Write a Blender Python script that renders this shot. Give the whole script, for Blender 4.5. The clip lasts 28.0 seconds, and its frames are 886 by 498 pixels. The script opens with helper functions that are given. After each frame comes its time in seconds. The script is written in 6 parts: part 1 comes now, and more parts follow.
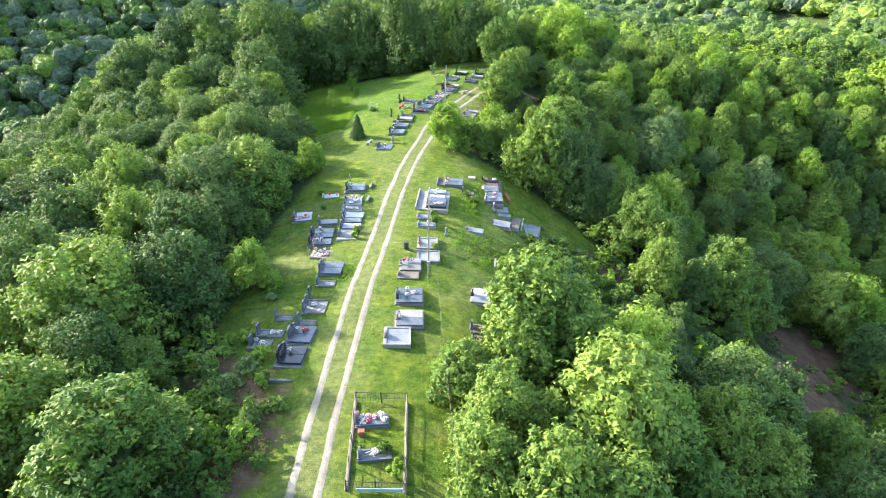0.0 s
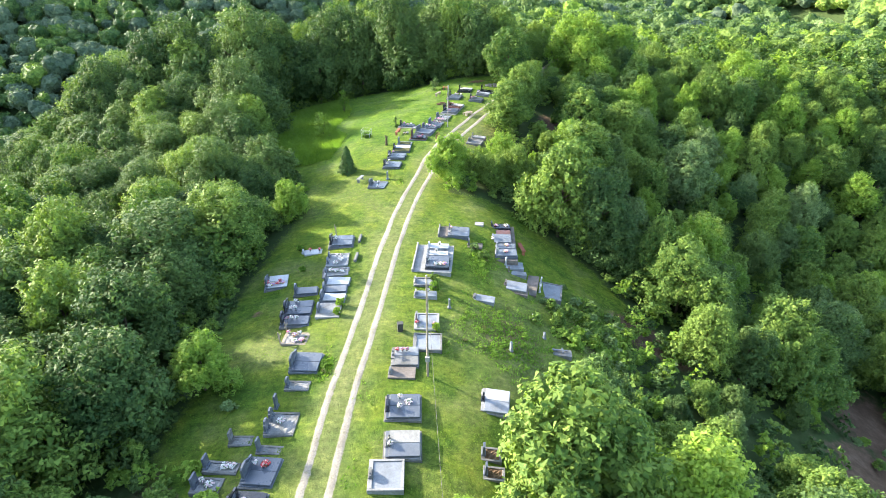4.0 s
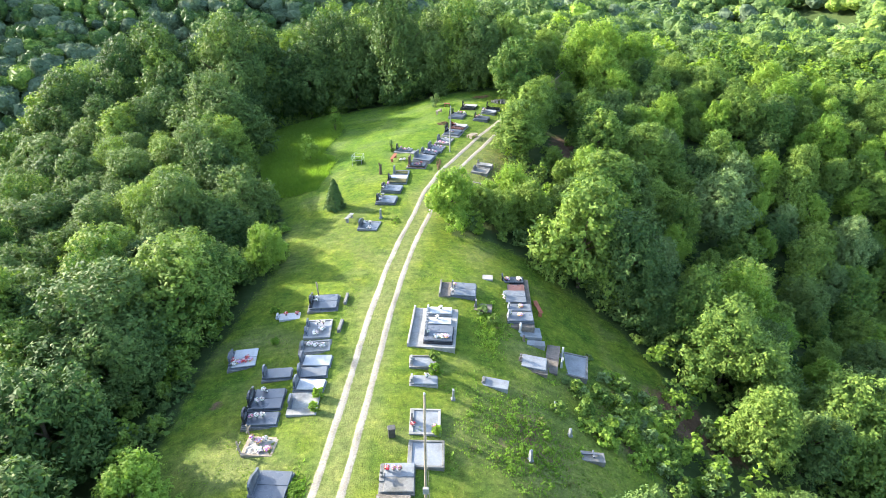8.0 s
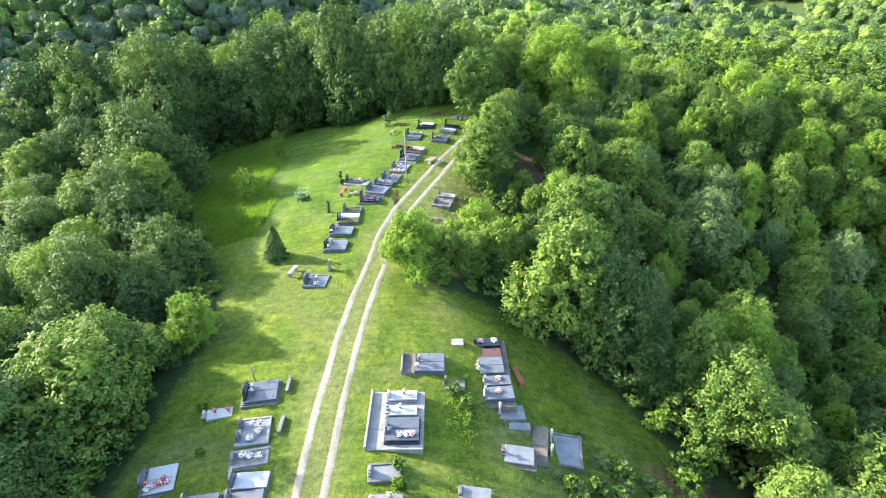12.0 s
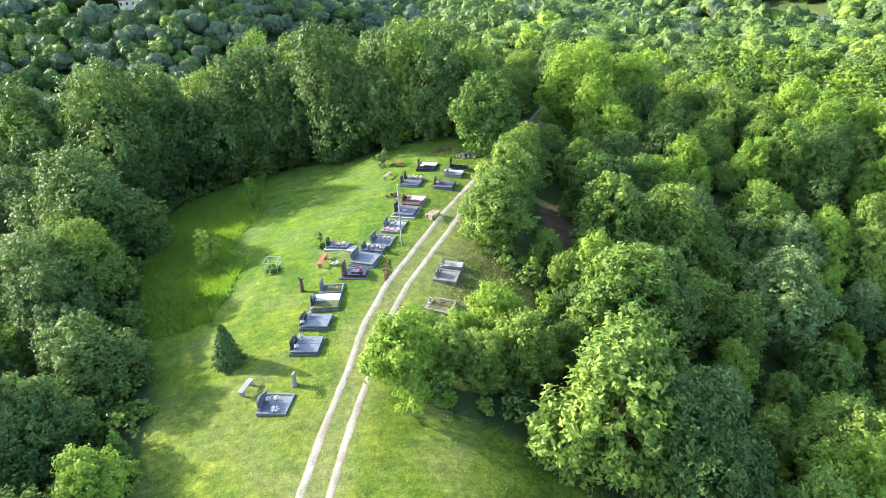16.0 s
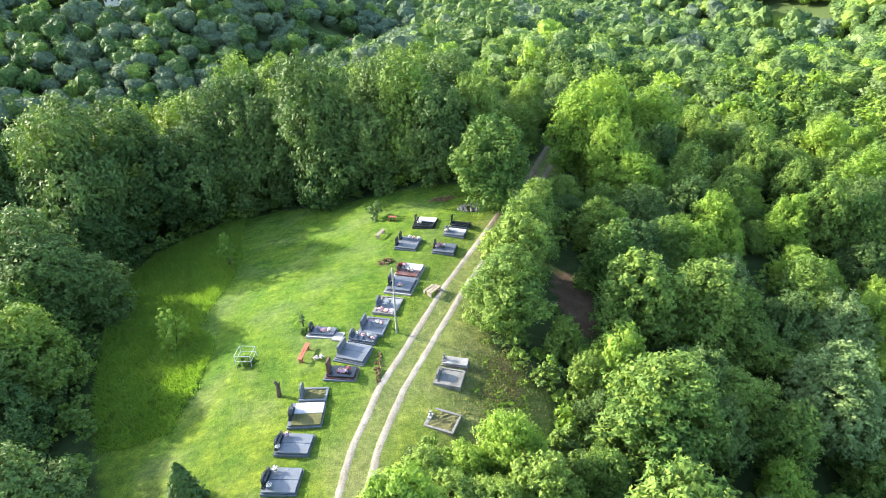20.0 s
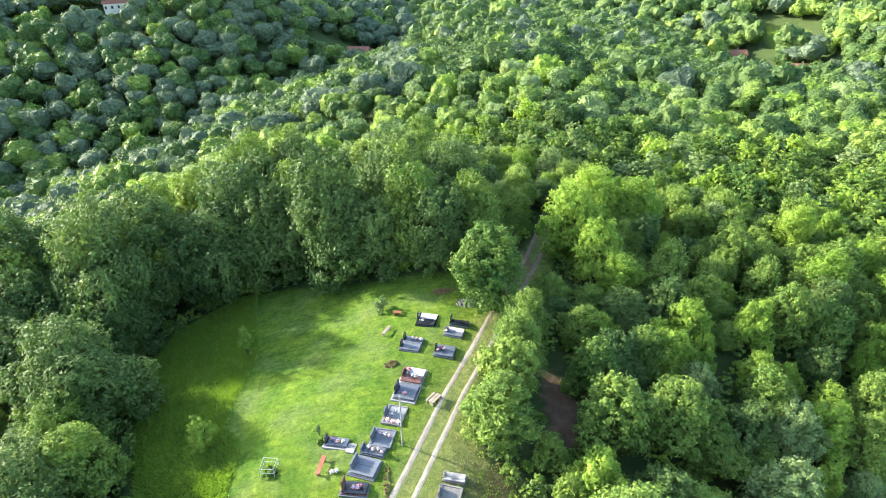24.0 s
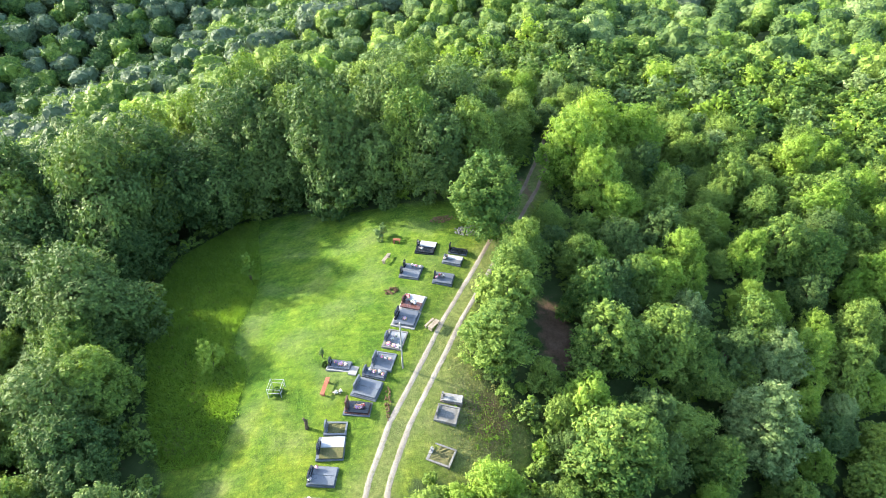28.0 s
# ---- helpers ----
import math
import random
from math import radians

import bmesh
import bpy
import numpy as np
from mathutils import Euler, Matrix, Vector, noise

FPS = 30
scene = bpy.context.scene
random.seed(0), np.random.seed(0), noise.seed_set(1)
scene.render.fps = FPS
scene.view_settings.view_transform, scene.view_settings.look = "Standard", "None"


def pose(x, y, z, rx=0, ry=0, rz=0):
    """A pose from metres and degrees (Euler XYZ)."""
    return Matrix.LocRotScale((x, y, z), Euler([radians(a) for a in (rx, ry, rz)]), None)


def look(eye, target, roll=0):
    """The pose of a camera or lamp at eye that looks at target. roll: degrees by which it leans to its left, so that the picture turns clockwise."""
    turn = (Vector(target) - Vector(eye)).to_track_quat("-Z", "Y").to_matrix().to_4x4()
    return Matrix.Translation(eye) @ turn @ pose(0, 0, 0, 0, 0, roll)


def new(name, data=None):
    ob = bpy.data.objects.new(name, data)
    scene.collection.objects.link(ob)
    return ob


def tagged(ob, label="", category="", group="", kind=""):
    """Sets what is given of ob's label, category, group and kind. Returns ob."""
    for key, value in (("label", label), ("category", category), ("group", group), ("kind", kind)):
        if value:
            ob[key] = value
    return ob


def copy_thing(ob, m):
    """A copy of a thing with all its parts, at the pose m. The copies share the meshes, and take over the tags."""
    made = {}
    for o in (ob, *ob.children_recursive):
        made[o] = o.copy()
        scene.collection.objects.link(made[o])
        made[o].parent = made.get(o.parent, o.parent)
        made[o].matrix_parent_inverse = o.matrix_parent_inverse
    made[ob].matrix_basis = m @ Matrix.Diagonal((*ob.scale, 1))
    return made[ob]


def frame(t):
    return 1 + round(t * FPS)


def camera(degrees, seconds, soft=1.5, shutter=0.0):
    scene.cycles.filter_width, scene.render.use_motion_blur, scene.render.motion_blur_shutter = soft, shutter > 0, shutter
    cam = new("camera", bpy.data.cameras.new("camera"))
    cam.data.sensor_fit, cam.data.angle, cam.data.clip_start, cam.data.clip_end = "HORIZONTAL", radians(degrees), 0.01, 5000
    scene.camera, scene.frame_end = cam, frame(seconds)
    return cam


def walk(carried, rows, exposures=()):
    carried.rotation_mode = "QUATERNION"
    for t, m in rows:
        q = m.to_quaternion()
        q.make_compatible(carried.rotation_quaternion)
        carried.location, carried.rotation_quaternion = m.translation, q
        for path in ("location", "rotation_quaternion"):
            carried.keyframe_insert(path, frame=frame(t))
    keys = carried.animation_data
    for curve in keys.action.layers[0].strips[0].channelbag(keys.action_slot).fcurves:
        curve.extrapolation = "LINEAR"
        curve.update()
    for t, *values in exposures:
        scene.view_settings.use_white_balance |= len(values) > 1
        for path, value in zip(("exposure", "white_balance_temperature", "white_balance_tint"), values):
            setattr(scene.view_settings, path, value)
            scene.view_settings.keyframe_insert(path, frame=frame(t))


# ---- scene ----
cam = camera(71.5, 28.0, soft=0.8)
PATH = [
    (0, (-0.26, -4.596, 26.646), (-0.25, -2.854, 25.663), 0.9),
    (0.5, (-0.291, -3.176, 26.499), (-0.28, -1.433, 25.52), 1.0),
    (1, (-0.118, -1.308, 26.739), (-0.115, 0.431, 25.751), 0.6),
    (1.5, (-0.202, 0.533, 26.618), (-0.196, 2.274, 25.632), 0.7),
    (2, (-0.133, 2.014, 26.761), (-0.133, 3.753, 25.773), 0.5),
    (2.5, (-0.212, 3.468, 26.674), (-0.211, 5.208, 25.688), 0.6),
    (3, (-0.074, 4.751, 26.802), (-0.079, 6.489, 25.812), 0.3),
    (3.5, (-0.099, 6.097, 26.729), (-0.104, 7.835, 25.738), 0.1),
    (5.5, (-0.076, 11.063, 26.773), (-0.083, 12.797, 25.776), -0.0),
    (6, (0.017, 12.448, 26.738), (0.006, 14.18, 25.737), -0.3),
    (6.5, (-0.274, 13.718, 26.665), (-0.277, 15.451, 25.666), 0.3),
    (7, (-0.219, 15.092, 26.715), (-0.224, 16.823, 25.712), -0.0),
    (7.5, (-0.233, 16.407, 26.526), (-0.239, 18.139, 25.527), -0.1),
    (8, (-0.297, 17.502, 26.51), (-0.302, 19.237, 25.515), 0.2),
    (8.5, (-0.41, 18.676, 26.583), (-0.413, 20.409, 25.585), 0.4),
    (9, (-0.005, 19.935, 26.589), (-0.025, 21.665, 25.586), -0.1),
    (9.5, (-0.034, 21.156, 26.639), (-0.105, 22.885, 25.637), -6.7),
    (10, (-0.177, 22.243, 26.543), (-0.219, 23.979, 25.55), -10.5),
    (10.5, (-0.018, 23.274, 26.622), (0.061, 25.001, 25.617), -2.8),
    (11, (0.093, 24.249, 26.55), (0.199, 25.977, 25.548), -0.8),
    (11.5, (0.157, 25.29, 26.569), (0.263, 27.016, 25.565), -0.9),
    (12, (0.255, 26.306, 26.542), (0.362, 28.033, 25.539), -1.0),
    (12.5, (0.254, 27.277, 26.589), (0.362, 29.003, 25.585), -0.9),
    (14.5, (0.888, 34.181, 25.556), (0.983, 35.915, 24.564), -1.3),
    (15, (1.327, 36.244, 25.373), (1.409, 37.983, 24.387), -2.0),
    (15.5, (1.651, 38.237, 25.306), (1.724, 39.978, 24.325), -2.4),
    (16, (1.933, 40.133, 25.183), (1.998, 41.877, 24.205), -2.8),
    (16.5, (1.963, 41.945, 25.207), (2.028, 43.687, 24.226), -2.7),
    (17, (1.875, 43.785, 25.316), (1.948, 45.522, 24.328), -2.4),
    (17.5, (1.908, 45.562, 25.158), (1.982, 47.3, 24.171), -2.4),
    (18, (1.901, 47.276, 25.187), (1.98, 49.012, 24.196), -2.3),
    (18.5, (1.901, 48.632, 25.294), (1.985, 50.366, 24.3), -2.2),
    (19, (1.902, 49.466, 25.325), (1.988, 51.199, 24.329), -2.2),
    (19.5, (1.92, 49.555, 26.178), (2.005, 51.286, 25.179), -2.2),
    (20, (1.968, 49.449, 27.67), (2.055, 51.18, 26.672), -2.1),
    (20.5, (1.97, 49.36, 29.562), (2.058, 51.088, 28.557), -2.0),
    (21, (1.879, 49.538, 31.176), (1.971, 51.261, 30.165), -1.8),
    (21.5, (1.827, 49.654, 32.554), (1.922, 51.376, 31.541), -1.7),
    (22, (1.932, 50.068, 33.586), (2.025, 51.791, 32.574), -2.0),
    (22.5, (1.965, 50.149, 35.009), (2.059, 51.871, 33.995), -1.9),
    (24.5, (1.721, 50.095, 40.3), (1.823, 51.793, 39.248), -1.1),
    (25, (1.686, 50.107, 40.383), (1.787, 51.786, 39.301), -1.0),
    (25.5, (1.94, 49.902, 40.266), (2.035, 51.566, 39.161), -1.4),
    (26, (1.905, 49.88, 40.262), (1.999, 51.524, 39.128), -1.2),
    (26.5, (2.032, 49.75, 40.102), (2.122, 51.379, 38.945), -1.5),
    (27, (1.843, 49.72, 40.078), (1.937, 51.33, 38.897), -1.3),
    (27.5, (1.736, 49.797, 40.315), (1.832, 51.385, 39.103), -1.0),
    (28, (1.766, 49.977, 40.632), (1.858, 51.543, 39.391), -1.0),
]
walk(cam, [(t, look(eye, target, roll)) for t, eye, target, roll in PATH])

# ---- light ----
SUN_AZ = math.atan2(0.42, -0.91)      # towards the sun, in the plan
SUN_EL = radians(21.5)
sun = new("sun", bpy.data.lights.new("sun", "SUN"))
sun.data.energy, sun.data.angle, sun.data.color = 3.4, radians(0.9), (1.0, 0.93, 0.8)
sun_dir = Vector((math.cos(SUN_AZ) * math.cos(SUN_EL), math.sin(SUN_AZ) * math.cos(SUN_EL), math.sin(SUN_EL)))
sun.matrix_world = look((-100, 60, 80), Vector((-100, 60, 80)) - sun_dir)
world = bpy.data.worlds.new("sky")
scene.world = world
world.use_nodes = True
wn = world.node_tree
sky = wn.nodes.new("ShaderNodeTexSky")
sky.sky_type, sky.sun_disc, sky.sun_elevation = "NISHITA", False, SUN_EL
sky.sun_rotation = math.pi / 2 - SUN_AZ
sky.air_density, sky.dust_density = 1.0, 1.5
wn.links.new(sky.outputs[0], wn.nodes["Background"].inputs[0])
wn.nodes["Background"].inputs[1].default_value = 0.15
scene.view_settings.exposure = 2.53


# ---- materials ----
def nodes_of(name):
    m = bpy.data.materials.new(name)
    m.use_nodes = True
    t = m.node_tree
    return m, t, t.nodes["Principled BSDF"], t.nodes["Material Output"]


def link(t, a, b):
    t.links.new(a, b)


def coords(t):
    return t.nodes.new("ShaderNodeTexCoord").outputs["Object"]


def world_pos(t):
    return t.nodes.new("ShaderNodeNewGeometry").outputs["Position"]


def noise_tex(t, vec, scale, detail=4.0, rough=0.55):
    n = t.nodes.new("ShaderNodeTexNoise")
    n.inputs["Scale"].default_value, n.inputs["Detail"].default_value, n.inputs["Roughness"].default_value = scale, detail, rough
    link(t, vec, n.inputs["Vector"])
    return n.outputs["Fac"]


def ramp(t, fac, stops):
    r = t.nodes.new("ShaderNodeValToRGB")
    e = r.color_ramp.elements
    e[0].position, e[0].color = stops[0][0], (*stops[0][1], 1)
    e[1].position, e[1].color = stops[-1][0], (*stops[-1][1], 1)
    for p, c in stops[1:-1]:
        k = e.new(p)
        k.color = (*c, 1)
    link(t, fac, r.inputs[0])
    return r.outputs[0]


def mix(t, fac, a, b, mode="MIX"):
    n = t.nodes.new("ShaderNodeMix")
    n.data_type, n.blend_type = "RGBA", mode
    for v, k in ((fac, 0), (a, 6), (b, 7)):
        if isinstance(v, (int, float)):
            n.inputs[k].default_value = v
        elif isinstance(v, tuple):
            n.inputs[k].default_value = (*v, 1)
        else:
            link(t, v, n.inputs[k])
    return n.outputs[2]


def maths(t, op, a, b=0.0):
    n = t.nodes.new("ShaderNodeMath")
    n.operation = op
    for v, k in ((a, 0), (b, 1)):
        if isinstance(v, (int, float)):
            n.inputs[k].default_value = v
        else:
            link(t, v, n.inputs[k])
    return n.outputs[0]


def bump(t, bsdf, h, strength=0.3, dist=0.02):
    b = t.nodes.new("ShaderNodeBump")
    b.inputs["Strength"].default_value, b.inputs["Distance"].default_value = strength, dist
    link(t, h, b.inputs["Height"])
    link(t, b.outputs[0], bsdf.inputs["Normal"])


def leaf_material(name, dark, light, rough=0.55, glow=0.3):
    """Foliage: colour by tree, by leaf spray and by patches; part of the light goes through."""
    m, t, p, out = nodes_of(name)
    geo = t.nodes.new("ShaderNodeNewGeometry")
    info = t.nodes.new("ShaderNodeObjectInfo")
    big = noise_tex(t, geo.outputs["Position"], 0.09, 2.0)
    small = noise_tex(t, geo.outputs["Position"], 0.9, 2.0)
    f = maths(t, "ADD", maths(t, "MULTIPLY", geo.outputs["Random Per Island"], 0.55), maths(t, "MULTIPLY", info.outputs["Random"], 0.32))
    f = maths(t, "ADD", f, maths(t, "MULTIPLY", maths(t, "SUBTRACT", big, 0.5), 1.1))
    f = maths(t, "ADD", f, maths(t, "MULTIPLY", maths(t, "SUBTRACT", small, 0.5), 0.6))
    col = ramp(t, f, [(0.05, dark), (0.5, tuple(0.5 * (a + b) for a, b in zip(dark, light))), (0.95, light)])
    link(t, col, p.inputs["Base Color"])
    p.inputs["Roughness"].default_value = rough
    p.inputs["Specular IOR Level"].default_value = 0.14
    tr = t.nodes.new("ShaderNodeBsdfTranslucent")
    link(t, mix(t, 1.0, col, (1.0, 1.12, 0.5), "MULTIPLY"), tr.inputs["Color"])
    mx = t.nodes.new("ShaderNodeMixShader")
    mx.inputs[0].default_value = glow
    link(t, p.outputs[0], mx.inputs[1])
    link(t, tr.outputs[0], mx.inputs[2])
    link(t, mx.outputs[0], out.inputs["Surface"])
    return m


def stone_material(name, base, vein, rough, scale=9.0, spec=0.5, stain=0.35):
    m, t, p, out = nodes_of(name)
    v = world_pos(t)
    n1 = noise_tex(t, v, scale, 6.0, 0.7)
    n2 = noise_tex(t, v, 1.3, 4.0)
    n3 = noise_tex(t, v, 70.0, 2.0)
    c = ramp(t, n1, [(0.3, base), (0.7, vein)])
    dirt = ramp(t, n2, [(0.42, (1, 1, 1)), (0.72, (1 - stain, 1 - stain, 1 - 1.1 * stain))])
    c = mix(t, 1.0, c, dirt, "MULTIPLY")
    c = mix(t, 0.18, c, ramp(t, n3, [(0.3, (0, 0, 0)), (0.7, (1, 1, 1))]), "OVERLAY")
    link(t, c, p.inputs["Base Color"])
    link(t, ramp(t, n2, [(0.3, (rough,) * 3), (0.75, (min(1, rough + 0.3),) * 3)]), p.inputs["Roughness"])
    p.inputs["Specular IOR Level"].default_value = spec
    bump(t, p, n1, 0.15, 0.01)
    return m


LEAF_MID = leaf_material("leaf_mid", (0.054, 0.118, 0.024), (0.24, 0.325, 0.062), 0.6, 0.28)
LEAF_DARK = leaf_material("leaf_dark", (0.034, 0.078, 0.023), (0.14, 0.206, 0.054), 0.62, 0.24)
LEAF_LIGHT = leaf_material("leaf_light", (0.115, 0.215, 0.03), (0.31, 0.42, 0.07), 0.6, 0.4)
LEAF_GREY = leaf_material("leaf_grey", (0.095, 0.16, 0.055), (0.27, 0.35, 0.135), 0.65, 0.34)
# grey-blue tint put into far leaves for the haze of distance
LEAF_HAZE = leaf_material("leaf_haze_blue", (0.046, 0.082, 0.05), (0.145, 0.195, 0.115), 0.65, 0.3)
LEAF_FIR = leaf_material("leaf_fir", (0.03, 0.07, 0.022), (0.09, 0.15, 0.045), 0.65, 0.2)

GRANITE_DARK = stone_material("granite_dark", (0.06, 0.07, 0.088), (0.11, 0.122, 0.145), 0.2, 40, 0.6, 0.2)
GRANITE_BLACK = stone_material("granite_black", (0.010, 0.011, 0.014), (0.028, 0.03, 0.036), 0.1, 40, 0.6, 0.2)
GRANITE_GREY = stone_material("granite_grey", (0.085, 0.096, 0.112), (0.15, 0.163, 0.185), 0.22, 40, 0.55, 0.25)
GRANITE_BROWN = stone_material("granite_brown", (0.075, 0.03, 0.022), (0.15, 0.065, 0.05), 0.18, 40, 0.6, 0.2)
MARBLE_WHITE = stone_material("marble_white", (0.32, 0.33, 0.345), (0.41, 0.41, 0.41), 0.3, 6, 0.5, 0.2)
MARBLE_GREY = stone_material("marble_grey", (0.16, 0.172, 0.19), (0.235, 0.247, 0.265), 0.35, 8, 0.5, 0.3)
CONCRETE = stone_material("concrete", (0.12, 0.118, 0.11), (0.21, 0.205, 0.195), 0.85, 7, 0.3, 0.45)
CONCRETE_LIGHT = stone_material("concrete_light", (0.21, 0.205, 0.195), (0.31, 0.305, 0.295), 0.8, 7, 0.3, 0.3)
CONCRETE_BROWN = stone_material("concrete_brown", (0.13, 0.11, 0.095), (0.21, 0.18, 0.155), 0.9, 7, 0.2, 0.4)
GRAVEL = stone_material("gravel_fill", (0.14, 0.135, 0.125), (0.36, 0.345, 0.325), 0.95, 30, 0.2, 0.4)
WEEDY = stone_material("weedy_earth_fill", (0.05, 0.075, 0.02), (0.16, 0.13, 0.07), 0.95, 9, 0.1, 0.4)
EARTH = stone_material("earth_fill", (0.09, 0.055, 0.03), (0.2, 0.13, 0.08), 0.95, 12, 0.1, 0.4)
PLASTER = stone_material("plaster", (0.62, 0.58, 0.5), (0.72, 0.69, 0.62), 0.9, 3, 0.2, 0.25)
ROOF_RED = stone_material("roof_tile_red", (0.2, 0.085, 0.06), (0.3, 0.14, 0.10), 0.85, 4, 0.2, 0.3)
WOOD = stone_material("weathered_wood", (0.20, 0.16, 0.12), (0.36, 0.31, 0.25), 0.8, 14, 0.2, 0.35)
WOOD_RED = stone_material("red_painted_wood", (0.26, 0.085, 0.05), (0.36, 0.14, 0.09), 0.75, 10, 0.2, 0.3)
BARK = stone_material("bark", (0.06, 0.045, 0.03), (0.16, 0.125, 0.09), 0.95, 10, 0.1, 0.4)
METAL = stone_material("galvanised_metal", (0.3, 0.31, 0.32), (0.45, 0.46, 0.47), 0.45, 12, 0.5, 0.3)
METAL_DARK = stone_material("dark_painted_metal", (0.03, 0.03, 0.03), (0.07, 0.065, 0.06), 0.5, 12, 0.5, 0.3)
GLASS_DARK = stone_material("window_glass", (0.02, 0.025, 0.03), (0.05, 0.055, 0.06), 0.08, 3, 0.7, 0.1)


def petal_material(name, colours):
    m, t, p, out = nodes_of(name)
    geo = t.nodes.new("ShaderNodeNewGeometry")
    r = t.nodes.new("ShaderNodeValToRGB")
    r.color_ramp.interpolation = "CONSTANT"
    e = r.color_ramp.elements
    e[0].color = (*colours[0], 1)
    e[1].position, e[1].color = 1 / len(colours), (*colours[1], 1)
    for i, c in enumerate(colours[2:], 2):
        k = e.new(i / len(colours))
        k.color = (*c, 1)
    link(t, geo.outputs["Random Per Island"], r.inputs[0])
    link(t, r.outputs[0], p.inputs["Base Color"])
    p.inputs["Roughness"].default_value = 0.7
    return m


PETAL_RED = petal_material("petals_red", [(0.55, 0.02, 0.03), (0.62, 0.05, 0.08), (0.7, 0.6, 0.55), (0.05, 0.12, 0.03)])
PETAL_WHITE = petal_material("petals_white", [(0.75, 0.72, 0.68), (0.8, 0.78, 0.7), (0.7, 0.5, 0.5), (0.06, 0.13, 0.03)])
PETAL_MIX = petal_material("petals_mixed", [(0.7, 0.68, 0.64), (0.6, 0.12, 0.16), (0.55, 0.2, 0.5), (0.75, 0.55, 0.15), (0.05, 0.12, 0.03)])


def ground_material():
    """Mown grass, rough grass, forest floor and bare soil, by the masks stored on the sheet."""
    m, t, p, out = nodes_of("grass_ground")
    v = world_pos(t)
    at = t.nodes.new("ShaderNodeAttribute")
    at.attribute_name = "cover"
    sep = t.nodes.new("ShaderNodeSeparateColor")
    link(t, at.outputs["Color"], sep.inputs[0])
    n1, n2, n3, n4 = noise_tex(t, v, 0.22, 4), noise_tex(t, v, 1.6, 5, 0.65), noise_tex(t, v, 14.0, 4, 0.7), noise_tex(t, v, 0.7, 5, 0.7)
    lush = ramp(t, n2, [(0.25, (0.06, 0.108, 0.014)), (0.5, (0.106, 0.152, 0.02)), (0.75, (0.166, 0.2, 0.03))])
    dry = ramp(t, n2, [(0.3, (0.10, 0.12, 0.04)), (0.7, (0.19, 0.19, 0.08))])
    n5 = noise_tex(t, v, 0.45, 5, 0.6)
    lush = mix(t, ramp(t, n5, [(0.35, (0.0, 0.0, 0.0)), (0.7, (1, 1, 1))]), mix(t, 1.0, lush, (0.58, 0.74, 0.7), "MULTIPLY"), mix(t, 1.0, lush, (1.3, 1.16, 1.0), "MULTIPLY"))
    g = mix(t, ramp(t, n1, [(0.48, (0, 0, 0)), (0.74, (0.75, 0.75, 0.75))]), lush, dry)
    # rows left by the mower
    mp = t.nodes.new("ShaderNodeMapping")
    mp.inputs["Rotation"].default_value, mp.inputs["Scale"].default_value = (0, 0, 0.35), (0.35, 2.4, 1.0)
    link(t, v, mp.inputs["Vector"])
    g = mix(t, 0.5, g, ramp(t, noise_tex(t, mp.outputs[0], 1.0, 4, 0.6), [(0.3, (0.3, 0.33, 0.3)), (0.7, (0.7, 0.67, 0.6))]), "OVERLAY")
    g = mix(t, at.outputs["Alpha"], g, mix(t, 1.0, g, (0.78, 0.95, 0.9), "MULTIPLY"))
    g = mix(t, maths(t, "MULTIPLY", sep.outputs[2], 0.85), g, dry)
    g = mix(t, 0.6, g, ramp(t, noise_tex(t, v, 3.6, 5, 0.75), [(0.3, (0.24, 0.24, 0.24)), (0.7, (0.76, 0.76, 0.76))]), "OVERLAY")
    g = mix(t, 0.6, g, ramp(t, n3, [(0.3, (0.2, 0.2, 0.2)), (0.7, (0.8, 0.8, 0.8))]), "OVERLAY")
    soil = ramp(t, n4, [(0.3, (0.075, 0.045, 0.026)), (0.55, (0.14, 0.088, 0.056)), (0.75, (0.2, 0.135, 0.092))])
    soil = mix(t, 0.5, soil, ramp(t, n3, [(0.3, (0.2, 0.2, 0.2)), (0.7, (0.8, 0.8, 0.8))]), "OVERLAY")
    floor_c = ramp(t, n4, [(0.3, (0.035, 0.06, 0.018)), (0.6, (0.055, 0.08, 0.026)), (0.8, (0.09, 0.075, 0.04))])
    edge = maths(t, "ADD", sep.outputs[0], maths(t, "MULTIPLY", maths(t, "SUBTRACT", n2, 0.5), 0.5))
    c = mix(t, ramp(t, edge, [(0.4, (0, 0, 0)), (0.62, (1, 1, 1))]), floor_c, g)
    bare = maths(t, "ADD", sep.outputs[1], maths(t, "MULTIPLY", maths(t, "SUBTRACT", n4, 0.5), 0.9))
    c = mix(t, ramp(t, bare, [(0.5, (0, 0, 0)), (0.7, (1, 1, 1))]), c, soil)
    link(t, c, p.inputs["Base Color"])
    p.inputs["Roughness"].default_value = 0.95
    p.inputs["Specular IOR Level"].default_value = 0.1
    bump(t, p, maths(t, "ADD", n3, n2), 0.7, 0.12)
    return m


